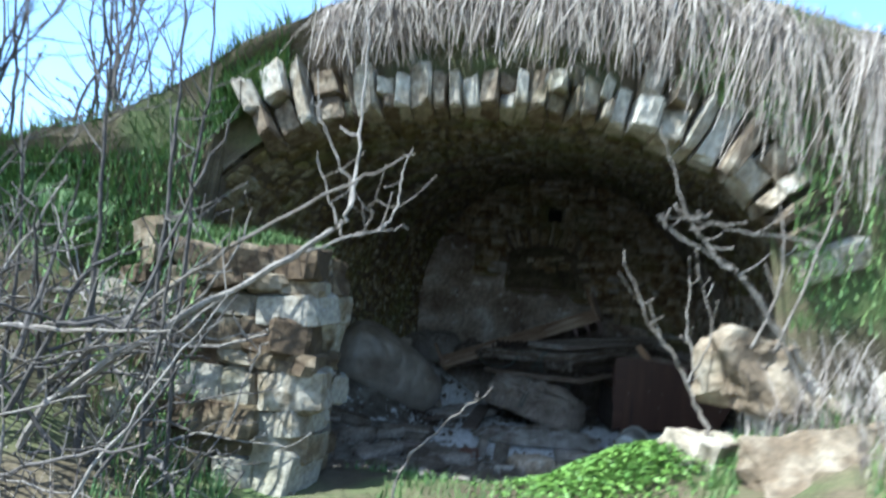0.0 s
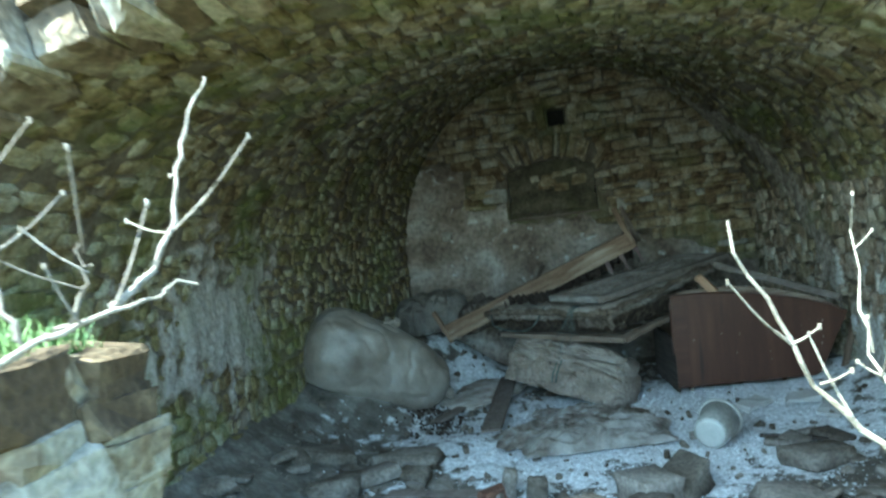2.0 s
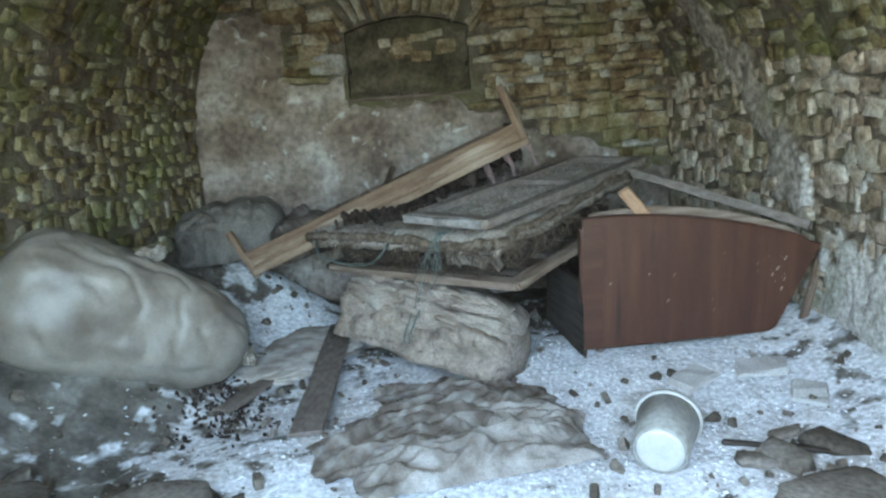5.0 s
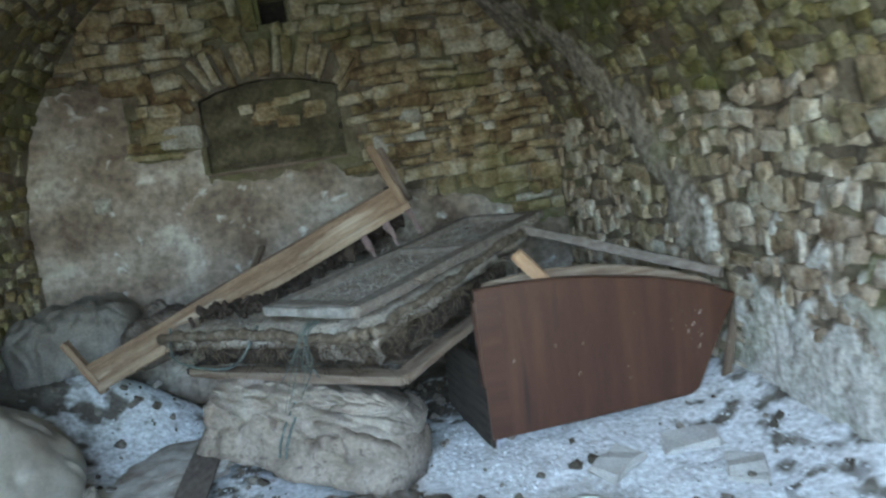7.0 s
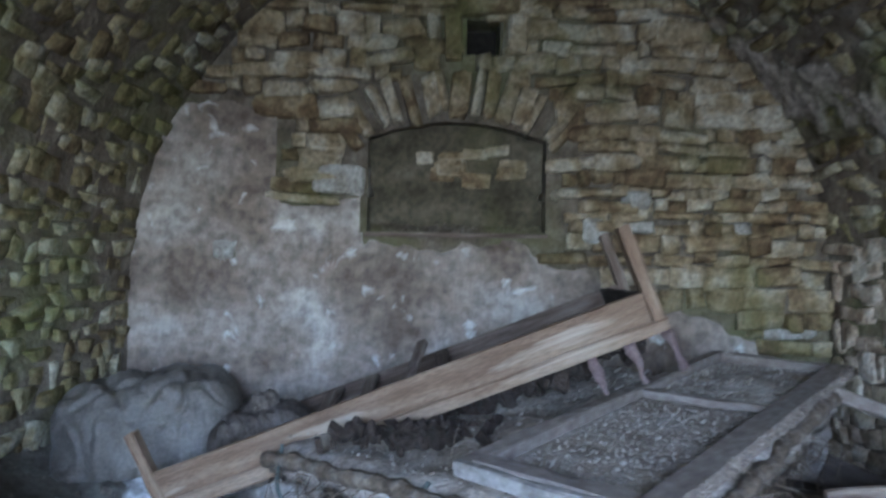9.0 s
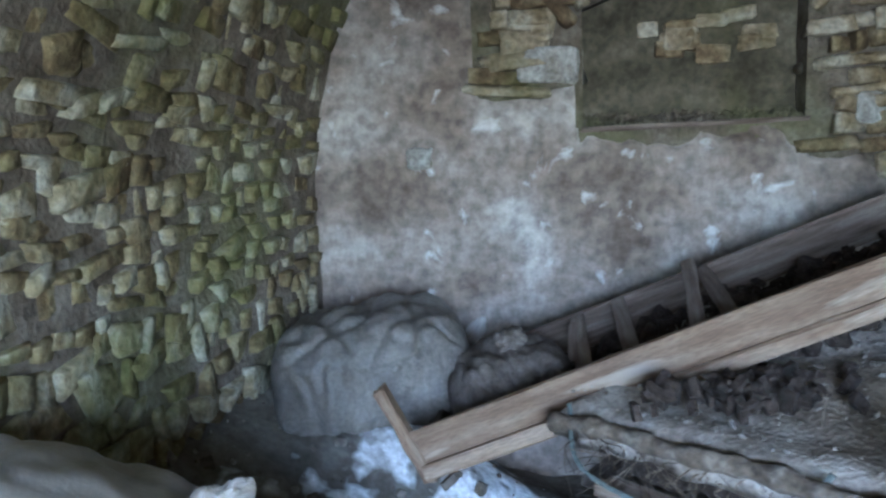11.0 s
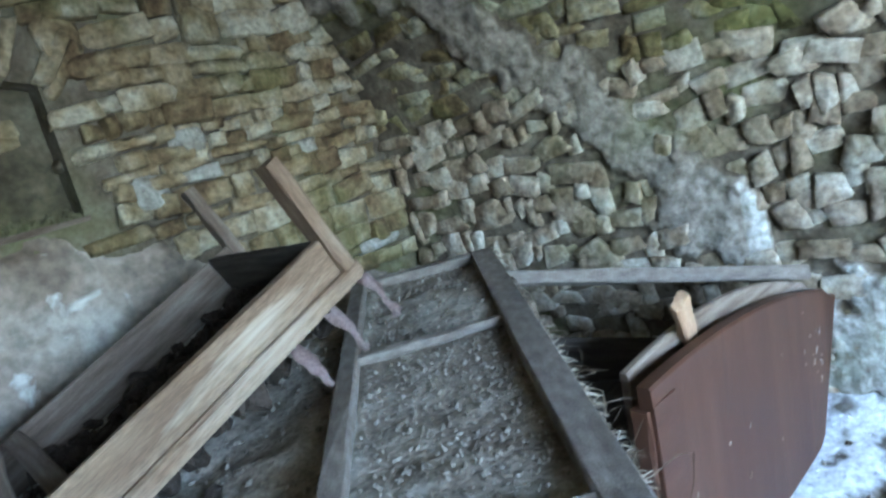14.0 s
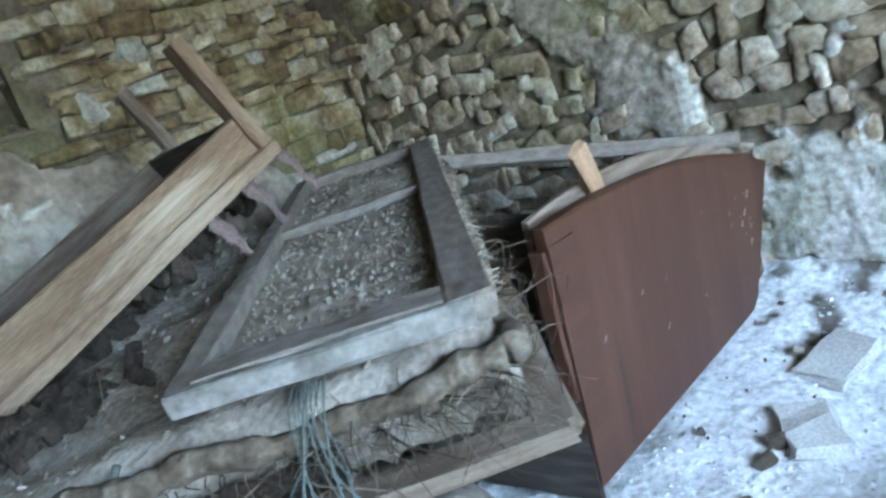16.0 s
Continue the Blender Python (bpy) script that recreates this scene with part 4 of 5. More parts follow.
# ---- things in the cellar ----
def board_thing(name, p, q, width, thick, mat, label, category="board", up=(0, 0, 1), seed=0, group="", bow=0.0):
    b, m = between(p, q, width, thick, up, seed, 0.005, bow)
    return tagged(part(name, b, mat, None, label, m=m), category=category, group=group)


def blob(size, seed, wrinkle=0.06, rings=90, around=110, power=2.6, pleat=0.0, taper=0.0, crease=0.0, square=0.85, layers=0.0, flat=0.42):
    """A stuffed sack along x: superellipsoid with sags, folds and gathered ends."""
    L, W, H = size
    b = bmesh.new()
    grid = []
    for i in range(rings + 1):
        u = -1 + 2 * i / rings
        r = max(0.02, (1 - abs(u) ** power) ** (1 / 2.2))
        row = []
        for k in range(around):
            a = 2 * math.pi * k / around
            c, s = math.cos(a), math.sin(a)
            y, z = math.copysign(abs(c) ** square, c), math.copysign(abs(s) ** square, s)
            d = 1 + wrinkle * hum(u * 2.5 + seed, y * 1.6, z * 1.6) + 0.6 * wrinkle * abs(hum(u * 4 + seed, y * 3, z * 3)) + 0.12 * wrinkle * hum(u * 18, y * 9 + seed, z * 9)
            d *= 1 - taper * u
            fold_a = abs(hum(u * 3.1 + seed, y * 2.2 + 0.8 * u, z * 2.2 + 7))
            fold_b = abs(hum(u * 6.5 - y, y * 4.2 + seed, z * 4.2 - 2 * u))
            d -= crease * (max(0.0, 0.16 - fold_a) / 0.16 + 0.25 * max(0.0, 0.2 - fold_b) / 0.2 - 0.35 * max(0.0, min(1, (fold_a - 0.16) / 0.1)))
            d -= layers * abs(math.sin(math.pi * (2.2 * z + 0.5 * hum(u * 2, y, seed)))) ** 6
            d += pleat * (math.sin(a * 9 + 5 * u) + 0.6 * math.sin(a * 17 - 3 * u)) * abs(u) ** 3
            row.append(b.verts.new((u * L / 2, y * W / 2 * r * d, max(-flat, z * r * d) * H / 2)))
        grid.append(row)
    for p, q in zip(grid, grid[1:]):
        for k in range(around):
            b.faces.new((p[k], p[(k + 1) % around], q[(k + 1) % around], q[k]))
    b.faces.new(grid[0][::-1])
    b.faces.new(grid[-1])
    bmesh.ops.recalc_face_normals(b, faces=b.faces)
    return b


# upturned bed frame of pine, legs in the air
BED = frame_of((0.10, 6.90, 0.565), (1.95, -0.15, 0.77), (-0.32, 0.04, 0.95))
bed = thing("broken_bed", BED, "upturned broken pine bed with its legs in the air", "bed")
BL, BW = 2.10, 0.76


def bed_part(name, p, q, width, thick, up, mat=PINE, label="", seed=0):
    b, m = between(p, q, width, thick, up, seed, 0.004)
    return part(name, b, mat, bed, label, m=m)


bed_part("side_rail", (0, 0, 0.08), (BL, 0, 0.08), 0.035, 0.17, (0, 0, 1), seed=1)
bed_part("side_rail", (0.02, BW, 0.08), (BL + 0.06, BW, 0.08), 0.03, 0.16, (0, 0, 1), GREY_WOOD, "grey weathered rail", 2)
bed_part("batten", (0.02, -0.03, 0.02), (BL, -0.03, 0.02), 0.03, 0.05, (0, 0, 1), seed=3)
bed_part("end_rail", (BL - 0.06, 0.02, 0.09), (BL - 0.06, BW, 0.09), 0.03, 0.15, (0, 0, 1), DARK_WOOD, seed=4)
bed_part("end_rail", (0.05, 0.02, 0.05), (0.05, BW, 0.05), 0.03, 0.1, (0, 0, 1), DARK_WOOD, seed=5)
bed_part("leg", (BL - 0.03, 0.0, 0.02), (BL - 0.03, 0.0, 0.43), 0.075, 0.05, (1, 0, 0), seed=6)
bed_part("leg", (BL + 0.04, BW, 0.02), (BL + 0.04, BW, 0.41), 0.06, 0.05, (1, 0, 0), GREY_WOOD, seed=7)
bed_part("leg", (0.02, 0.0, -0.02), (-0.02, 0.0, 0.34), 0.06, 0.045, (1, 0, 0), seed=8)
bed_part("leg", (0.02, BW, -0.02), (-0.02, BW, 0.34), 0.05, 0.045, (1, 0, 0), seed=9)
for k, x in enumerate((0.62, 0.80, 1.16)):
    bed_part("slat", (x, 0.02, 0.05 - 0.01 * k), (x + 0.03, BW - 0.02, 0.15), 0.06, 0.02, (0, 0, 1), GREY_WOOD, seed=10 + k)
INV = BED.inverted()
bed_part("strut", INV @ Vector((1.11, 7.38, 1.19)), INV @ Vector((1.02, 6.88, 1.02)), 0.05, 0.025, (0, 0, 1), GREY_WOOD, seed=14)
bed_part("strut", INV @ Vector((0.69, 7.45, 0.94)), INV @ Vector((0.62, 7.0, 0.72)), 0.06, 0.025, (0, 0, 1), GREY_WOOD, seed=15)
for k, x in enumerate((1.78, 1.93, 2.08)):
    b = bmesh.new()
    rows = []
    for i in range(7):
        f = i / 6
        w = 0.02 * (1 + 0.4 * math.sin(5 * f + k))
        c = Vector((x + 0.02 * hum(f * 3, k, 1), -0.05 - 0.05 * f + 0.02 * hum(f * 4, k, 5), 0.0 - 0.15 * f))
        rows.append([b.verts.new(c + Vector((s * w, 0.012 * math.sin(4 * s + 6 * f), 0))) for s in (-1, -0.4, 0.2, 0.7)])
    for p, q in zip(rows, rows[1:]):
        for i in range(3):
            b.faces.new((p[i], p[i + 1], q[i + 1], q[i]))
    bmesh.ops.solidify(b, geom=b.faces[:], thickness=0.004)
    part("rag", b, PINK, bed, "faded pink rag strip", smooth=True)

# framed panel lying on top, strewn with crumbs
PM = frame_of((1.18, 6.03, 1.00), (1.31, 1.36, 0.15), (-0.05, -0.08, 1))
PL, PW = 1.90, 0.60
panel = thing("door_panel", PM, "grey framed wooden panel lying flat under dust and crumbs", "panel")


def panel_part(name, p, q, width, thick, mat=DUSTY_FRAME, label="", seed=0):
    b, m = between(p, q, width, thick, (0, 0, 1), seed, 0.004)
    return part(name, b, mat, panel, label, m=m)


panel_part("stile", (0, -PW + 0.045, 0), (PL, -PW + 0.045, 0), 0.09, 0.05, seed=1)
panel_part("stile", (0, -0.03, 0), (PL, -0.03, 0), 0.06, 0.045, seed=2)
panel_part("rail", (0.05, -0.06, 0.004), (0.05, -PW + 0.09, 0.004), 0.085, 0.045, seed=3)
panel_part("rail", (PL - 0.03, -0.06, 0.004), (PL - 0.03, -PW + 0.09, 0.004), 0.05, 0.04, seed=4)
panel_part("rail", (1.06, -0.06, 0.0), (1.08, -PW + 0.09, 0.0), 0.035, 0.03, seed=5)
panel_part("edge_strip", (-0.004, -0.01, 0.004), (-0.004, -PW + 0.04, 0.0), 0.03, 0.046, WHITE_PAINT, "flaking white painted front edge", 6)
b = bmesh.new()
c = bmesh.ops.create_grid(b, x_segments=110, y_segments=40, size=0.5)["verts"]
for v in c:
    x, y = (v.co.x + 0.5) * (PL - 0.06) + 0.03, -0.04 - (v.co.y + 0.5) * (PW - 0.1)
    v.co = (x, y, -0.018 + 0.008 * hum(x * 7, y * 7, 2) + 0.006 * hum(x * 26, y * 26, 2))
bmesh.ops.solidify(b, geom=b.faces[:], thickness=0.012)
part("infill", b, DUST, panel, "dust covered inner panel", smooth=True)
crumbs = Heap()
rng = random.Random(3)
for _ in range(4600):
    x, y = 0.1 + (PL - 0.15) * rng.random(), -0.07 - (PW - 0.17) * rng.random()
    if hum(x * 5, y * 5, 17) < -0.25 + 0.4 * rng.random() - 0.35:
        continue
    s = 0.003 + 0.014 * rng.random() ** 5
    crumbs.chip(PM @ Matrix.Translation((x, y, -0.013 + 0.008 * hum(x * 7, y * 7, 2))) @ Euler((rng.random() * 3, rng.random() * 3, rng.random() * 3)).to_matrix().to_4x4() @ Matrix.Diagonal((s * 1.4, s, s * 0.7, 1)))
crumbs.done("plaster_crumbs", CRUMB, None, "grey crumbs of fallen plaster on the panel", category="rubble")

fray = Heap()
for _ in range(420):
    x = rng.uniform(0.1, PL - 0.02)
    a = Vector((x, -PW + 0.004, rng.uniform(-0.02, 0.026)))
    e = a + Vector((rng.gauss(0, 0.015), -abs(rng.gauss(0.012, 0.01)), rng.gauss(-0.004, 0.012)))
    fray.add(*tube([a, (a + e) / 2 + Vector((0, 0, 0.003)), e], [0.002, 0.0016, 0.001], 3))
fray.done("fringe", BURLAP, panel, "torn straw coloured fringe along the edge")

# rotten upholstered bed base under the panel
BM = frame_of((0.66, 6.75, 0.61), (0.70, 0.72, 0.09), (-0.1, -0.06, 1))
base = thing("upholstered_bed", BM, "rotten upholstered bed with burst burlap and straw", "bed")


def base_board(name, p, q, w, t, mat, seed, label=""):
    b, m = between(p, q, w, t, (0, 0, 1), seed, 0.006)
    return part(name, b, mat, base, label, m=m)


base_board("bottom_rail", (0, -0.02, 0.0), (0.02, -1.54, -0.02), 0.09, 0.045, DUSTY_PINE, 1)
base_board("bottom_rail", (0.0, -1.51, -0.02), (1.05, -1.51, 0.02), 0.10, 0.04, DUSTY_PINE, 2)
base_board("bottom_rail", (0.0, 0.0, 0.0), (1.5, 0.0, 0.02), 0.09, 0.04, DARK_WOOD, 3)
for k in range(4):
    base_board("bottom_slat", (0.2 + 0.35 * k, 0.0, -0.01), (0.2 + 0.35 * k, -1.46, -0.01), 0.09, 0.02, DARK_WOOD, 5 + k)
b = bmesh.new()
NXB, NYB = 60, 46
grid = {}
for layer in (0, 1):
    for i in range(NXB + 1):
        for j in range(NYB + 1):
            x, y = -0.06 + 1.55 * i / NXB, 0.10 - 1.58 * j / NYB
            edge = min(i, NXB - i, j, NYB - j) / 3.0
            zz = 0.27 + 0.05 * x + 0.03 * hum(x * 3, y * 3, 4) + 0.016 * hum(x * 11, y * 11, 4) - (0.05 * (1 - edge) ** 2 if edge < 1 else 0)
            if layer:
                zz -= 0.05 + 0.03 * abs(hum(x * 8, y * 8, 9))
            grid[layer, i, j] = b.verts.new((x + 0.025 * hum(y * 9, i, 3), y + 0.025 * hum(x * 9, j, 7), zz))
for i in range(NXB):
    for j in range(NYB):
        b.faces.new((grid[0, i, j], grid[0, i, j + 1], grid[0, i + 1, j + 1], grid[0, i + 1, j]))
        b.faces.new((grid[1, i, j], grid[1, i + 1, j], grid[1, i + 1, j + 1], grid[1, i, j + 1]))
for i in range(NXB):
    for j in (0, NYB):
        b.faces.new((grid[0, i, j], grid[0, i + 1, j], grid[1, i + 1, j], grid[1, i, j]))
for j in range(NYB):
    for i in (0, NXB):
        b.faces.new((grid[0, i, j], grid[0, i, j + 1], grid[1, i, j + 1], grid[1, i, j]))
bmesh.ops.recalc_face_normals(b, faces=b.faces)
cover = part("burlap_cover", b, DUST, base, "dusty sagging burlap cover", smooth=True)
edge = Heap()
rng = random.Random(14)
for line in ([(-0.075, 0.08 - 1.54 * i / 90) for i in range(91)], [(-0.07 + 1.50 * i / 90, -1.475) for i in range(91)]):
    pts = [Vector((x + 0.03 * hum(y * 5, x * 5, 4), y + 0.03 * hum(x * 5, y * 5, 2), 0.228 + 0.05 * x + 0.035 * hum(x * 5, y * 5, 8))) for x, y in line]
    edge.add(*tube(pts, [0.027 + 0.014 * hum(p.x * 22, p.y * 22, 5) for p in pts], 9))
edge.done("rolled_edge", TICKING, cover, "rolled padded burlap edge", smooth=True)
fibre = Heap()
for _ in range(620):
    if rng.random() < 0.55:
        a = Vector((rng.uniform(-0.09, 0.0), -1.45 + 1.45 * rng.random() ** 1.6, rng.uniform(0.16, 0.22)))
    else:
        a = Vector((1.2 * rng.random() ** 1.5, rng.uniform(-1.49, -1.42), rng.uniform(0.16, 0.24)))
    L = 0.03 + 0.16 * rng.random() ** 2
    d = Vector((rng.gauss(-0.25, 0.5), rng.gauss(-0.25, 0.5), -1)).normalized() * L
    c = Vector((rng.gauss(0, 0.4), rng.gauss(0, 0.4), 0.3)) * L
    w = rng.uniform(0.001, 0.0028)
    fibre.add(*tube(smooth_line([a, a + d * 0.5 + c, a + d], 3), [w, w, w, w * 0.8, w * 0.7, w * 0.6, w * 0.5], 3))
fibre.done("loose_fibre", ROOT, cover, "torn brown fibre hanging from the burst edge")
rag = bmesh.new()
rows = []
for i in range(15):
    f = i / 14
    rows.append([rag.verts.new((-0.07 + 0.03 * hum(f * 5, k, 3) + 0.05 * f * k / 8, -1.12 - 0.36 * f + 0.015 * hum(k, f * 6, 1),
                                0.225 - (0.13 + 0.07 * hum(f * 7, 2, 2)) * k / 8 + 0.02 * hum(f * 9, k * 0.6, 6))) for k in range(9)])
for p, q in zip(rows, rows[1:]):
    for k in range(8):
        rag.faces.new((p[k], p[k + 1], q[k + 1], q[k]))
bmesh.ops.solidify(rag, geom=rag.faces[:], thickness=0.012)
part("torn_flap", rag, DUST, base, "pale torn flap of burlap", smooth=True)
litter = Heap()
for _ in range(2600):
    x, y, s = rng.uniform(0, 1.45), rng.uniform(-1.4, 0.08), 0.005 + 0.018 * rng.random() ** 4
    litter.chip(BM @ Matrix.Translation((x, y, 0.275 + 0.05 * x + 0.03 * hum(x * 3, y * 3, 4))) @ Euler((rng.random(), rng.random(), rng.random() * 3)).to_matrix().to_4x4() @ Matrix.Diagonal((s * 1.4, s, s * 0.8, 1)))
litter.done("fallen_crumbs", CRUMB, None, "fallen plaster crumbs on the rotten bed", category="rubble")
straw = Heap()
for _ in range(900):
    side = rng.random()
    x, y = (rng.uniform(-0.05, 0.25), rng.uniform(-1.45, 0.05)) if side < 0.45 else (rng.uniform(-0.05, 1.3), rng.uniform(-1.48, -1.15))
    d = Vector((rng.gauss(0, 1), rng.gauss(0, 1), rng.gauss(-0.3, 0.5))).normalized() * rng.uniform(0.05, 0.16)
    a = Vector((x, y, rng.uniform(0.05, 0.24) + 0.05 * x))
    straw.add(*tube([a, a + d * 0.5 + Vector((0, 0, 0.015)), a + d], [0.0016, 0.0014, 0.0008], 3))
straw.done("straw", ROOT, cover)
b = bmesh.new()
c = bmesh.ops.create_grid(b, x_segments=50, y_segments=40, size=0.5)["verts"]
for v in c:
    x, y = 0.06 + 1.3 * (v.co.x + 0.5), -0.06 - 1.3 * (v.co.y + 0.5)
    v.co = (x, y, 0.10 + 0.07 * abs(hum(x * 9, y * 9, 1)) + 0.03 * hum(x * 24, y * 24, 1))
bmesh.ops.solidify(b, geom=b.faces[:], thickness=0.08)
part("stuffing", b, ROT, base, "dark rotten stuffing")
# torn hole with dark stuffing beside the pine rail
clump = Heap()
rng = random.Random(19)
for _ in range(170):
    s = rng.uniform(0.015, 0.05)
    clump.rock(pose(1.08 + rng.gauss(0, 0.12), 6.63 + rng.gauss(0, 0.055), 0.925 + rng.uniform(0, 0.05), rng.uniform(0, 90), rng.uniform(0, 90), rng.uniform(0, 360)) @ Matrix.Diagonal((s * 1.6, s, s * 0.6, 1)), rng.randrange(14))
clump.done("rotten_stuffing", ROT, None, "clump of dark rotten mattress stuffing on the bed", category="stuffing")
# rotten stuffing, spread near-black to carry the shade inside the bed too
inside = Heap()
for _ in range(900):
    s = rng.uniform(0.02, 0.07)
    inside.rock(BED @ Matrix.Translation((rng.uniform(0.45, BL - 0.1), rng.uniform(0.06, BW - 0.06), rng.uniform(-0.06, 0.03))) @ Euler((rng.random() * 3, rng.random() * 3, rng.random() * 3)).to_matrix().to_4x4() @ Matrix.Diagonal((s * 1.6, s, s * 0.6, 1)), rng.randrange(14))
inside.done("rotten_stuffing", ROT, None, "rotten stuffing that also darkens the upturned bed as shade", category="stuffing")
rope = Heap()
rng = random.Random(6)
for k in range(10):
    a = BM @ Vector((-0.10, -1.10 + rng.gauss(0, 0.02), 0.26))
    L = rng.uniform(0.12, 0.42)
    d = Vector((rng.gauss(-0.28, 0.2), rng.gauss(-0.12, 0.1), -1)).normalized() * L
    q = smooth_line([a + Vector((0.06, 0.06, 0.03)), a, a + d * 0.5 + Vector((rng.gauss(0, 0.02), rng.gauss(0, 0.02), 0)), a + d], 5)
    w = rng.uniform(0.0012, 0.0034)
    rope.add(*tube(q, [w] * len(q), 5))
q = smooth_line([BM @ Vector(v) for v in ((-0.03, 0.05, 0.27), (-0.12, -0.05, 0.12), (-0.10, -0.35, 0.06), (-0.12, -0.6, 0.12), (-0.05, -0.72, 0.28))], 6)
rope.add(*tube(q, [0.008] * len(q), 6))
tagged(rope.done("rope", TEAL_ROPE, None, "frayed grey green rope over the bed base", kind=""), category="rope")

# brown veneered headboard standing as the front of a bed box
box = thing("headboard", pose(2.19, 6.03, 0.115, 6, 0, -3), "brown varnished headboard with a bowed top standing on the rubble", "headboard")


def bowed(width, zl, zr, bow, thick, lift=0.0, cut=0.22):
    """A board in the xz plane with a bowed top and a corner broken off its lower right."""
    b = bmesh.new()
    n = 24
    front, back_ = [], []
    for i in range(n + 1):
        f = i / n
        top = zl + (zr - zl) * f + bow * 4 * f * (1 - f) + (0.0 if f < 0.93 else -0.02)
        low = lift + 0.04 * f + (max(0.0, f - 0.95) * 0.6 if cut else 0)
        x = width * f
        xl = x * (1 - 0.16 * f)
        front.append((b.verts.new((xl, 0, low)), b.verts.new((xl, -0.004, low + 0.01)), b.verts.new((x, -0.004, top - 0.008)), b.verts.new((x, 0.002, top))))
        back_.append((b.verts.new((xl, thick, low)), b.verts.new((x, thick, top))))
    for i in range(n):
        p, q, r, s = front[i], front[i + 1], back_[i], back_[i + 1]
        for k in range(3):
            b.faces.new((p[k], q[k], q[k + 1], p[k + 1]))
        b.faces.new((p[3], q[3], s[1], r[1]))
        b.faces.new((r[1], s[1], s[0], r[0]))
        b.faces.new((r[0], s[0], q[0], p[0]))
    for i in (0, n):
        p, r = front[i], back_[i]
        b.faces.new((p[0], p[1], p[2], p[3], r[1], r[0]) if i else (r[0], r[1], p[3], p[2], p[1], p[0]))
    bmesh.ops.recalc_face_normals(b, faces=b.faces)
    return b


HW = 1.36
front_board = part("front_board", bowed(HW, 0.815, 0.585, 0.07, 0.035), VENEER, box)
b, m = between((0.055, -0.004, 0.02), (0.055, -0.004, 0.765), 0.008, 0.11, (1, 0, 0), 4, 0.001)
part("stile", b, VENEER, box, m=m)
part("inner_board", bowed(HW * 0.93, 0.80, 0.60, 0.10, 0.02, 0.1), DUSTY_PINE, box, "pale bowed inner board", m=pose(0.06, 0.10, 0.01, 0, 0, -2))
b, m = between((0.01, 0.03, 0.3), (0.01, 0.03, 0.755), 0.05, 0.05, (1, 0, 0), 4)
part("edge_post", b, VENEER, box, m=m)
scr = Heap()
rng = random.Random(77)
for _ in range(24):
    x, z = (rng.gauss(1.12, 0.1), rng.gauss(0.45, 0.09)) if rng.random() < 0.55 else (rng.uniform(0.08, 1.35), rng.uniform(0.15, 0.7))
    s = 0.003 + 0.014 * rng.random() ** 2
    scr.rock(Matrix.Translation((x, -0.0045, z)) @ Matrix.Rotation(0.5 + rng.gauss(0, 0.2), 4, "Y") @ Matrix.Diagonal((s * 0.5, 0.003, s * 1.8, 1)), rng.randrange(14))
scr.done("chips", CRUMB, front_board, "pale chips in the varnish")
# sides of the box
board_thing("bed_side_board", (2.70, 6.84, 1.09), (3.53, 5.97, 0.775), 0.05, 0.055, DUSTY_FRAME, "long grey bed board under dust along the stone wall", "bed board", up=(0.3, 0.2, 1), seed=71)
board_thing("bed_side_board", (2.60, 6.66, 0.80), (3.30, 6.10, 0.52), 0.025, 0.16, DARK_WOOD, "dark bed board inside the box", "bed board", seed=72)
# added panel, dark to stand for the shaded recess behind the headboard
b, m = between((2.20, 6.02, 0.30), (2.10, 6.60, 0.36), 0.03, 0.46, (0, 0, 1), 73)
tagged(part("side_panel", b, DARK_WOOD, None, "added dark panel for the shaded recess behind the headboard", m=m), category="panel")
b, m = between((2.25, 6.65, 0.28), (3.30, 6.72, 0.26), 0.03, 0.6, (0, 0, 1), 74)
tagged(part("side_panel", b, DARK_WOOD, None, "dark panel standing behind the bed boards", m=m), category="panel")
board_thing("stick", (2.425, 5.94, 1.07), (2.70, 6.075, 0.75), 0.065, 0.03, FRESH, "short fresh split pine stick stuck in the bed box", "stick", up=(0, 1, 0.3), seed=75)
board_thing("stick", (3.50, 6.02, 0.10), (3.66, 6.06, 0.62), 0.05, 0.03, DUSTY_PINE, "pine lath leaning on the stone wall", "stick", up=(0, 1, 0), seed=76)

# tied mattress roll
BEIGE = material("faded beige ticking", [(0.19, 0.15, 0.12), (0.30, 0.25, 0.21), (0.40, 0.35, 0.30)], 6, 0.95, 0.5, 70, stain=(0.13, 0.10, 0.08), stain_scale=5, stain_at=0.62)
roll = thing("mattress_roll", frame_of((1.30, 6.33, 0.26), (1.0, -0.74, -0.20), (0.1, 0.18, 1)), "rolled faded mattress of spotted ticking tied with rope", "mattress")
part("fold", blob((1.26, 0.58, 0.42), 5, 0.24, power=9.0, crease=0.10, square=0.6), SPOTTED, roll, smooth=True, m=pose(0, 0, -0.07))
part("fold", blob((1.22, 0.54, 0.27), 31, 0.26, power=6.0, crease=0.13, square=0.7), BEIGE, roll, "faded beige upper fold", smooth=True, m=pose(-0.02, 0.02, 0.12, 4, 2, 3))
part("fold", blob((0.86, 0.44, 0.17), 44, 0.3, power=5.0, crease=0.15, square=0.75), BEIGE, roll, "faded beige upper fold", smooth=True, m=pose(0.1, -0.02, 0.20, -7, -3, -8))
heap = Heap()
for x in (0.0, 0.04):
    q = [Vector((x + 0.01 * math.sin(3 * a), 0.30 * math.cos(a), max(-0.11, 0.275 * math.sin(a)))) for a in [2 * math.pi * k / 24 for k in range(25)]]
    heap.add(*tube(q, [0.007] * 25, 5))
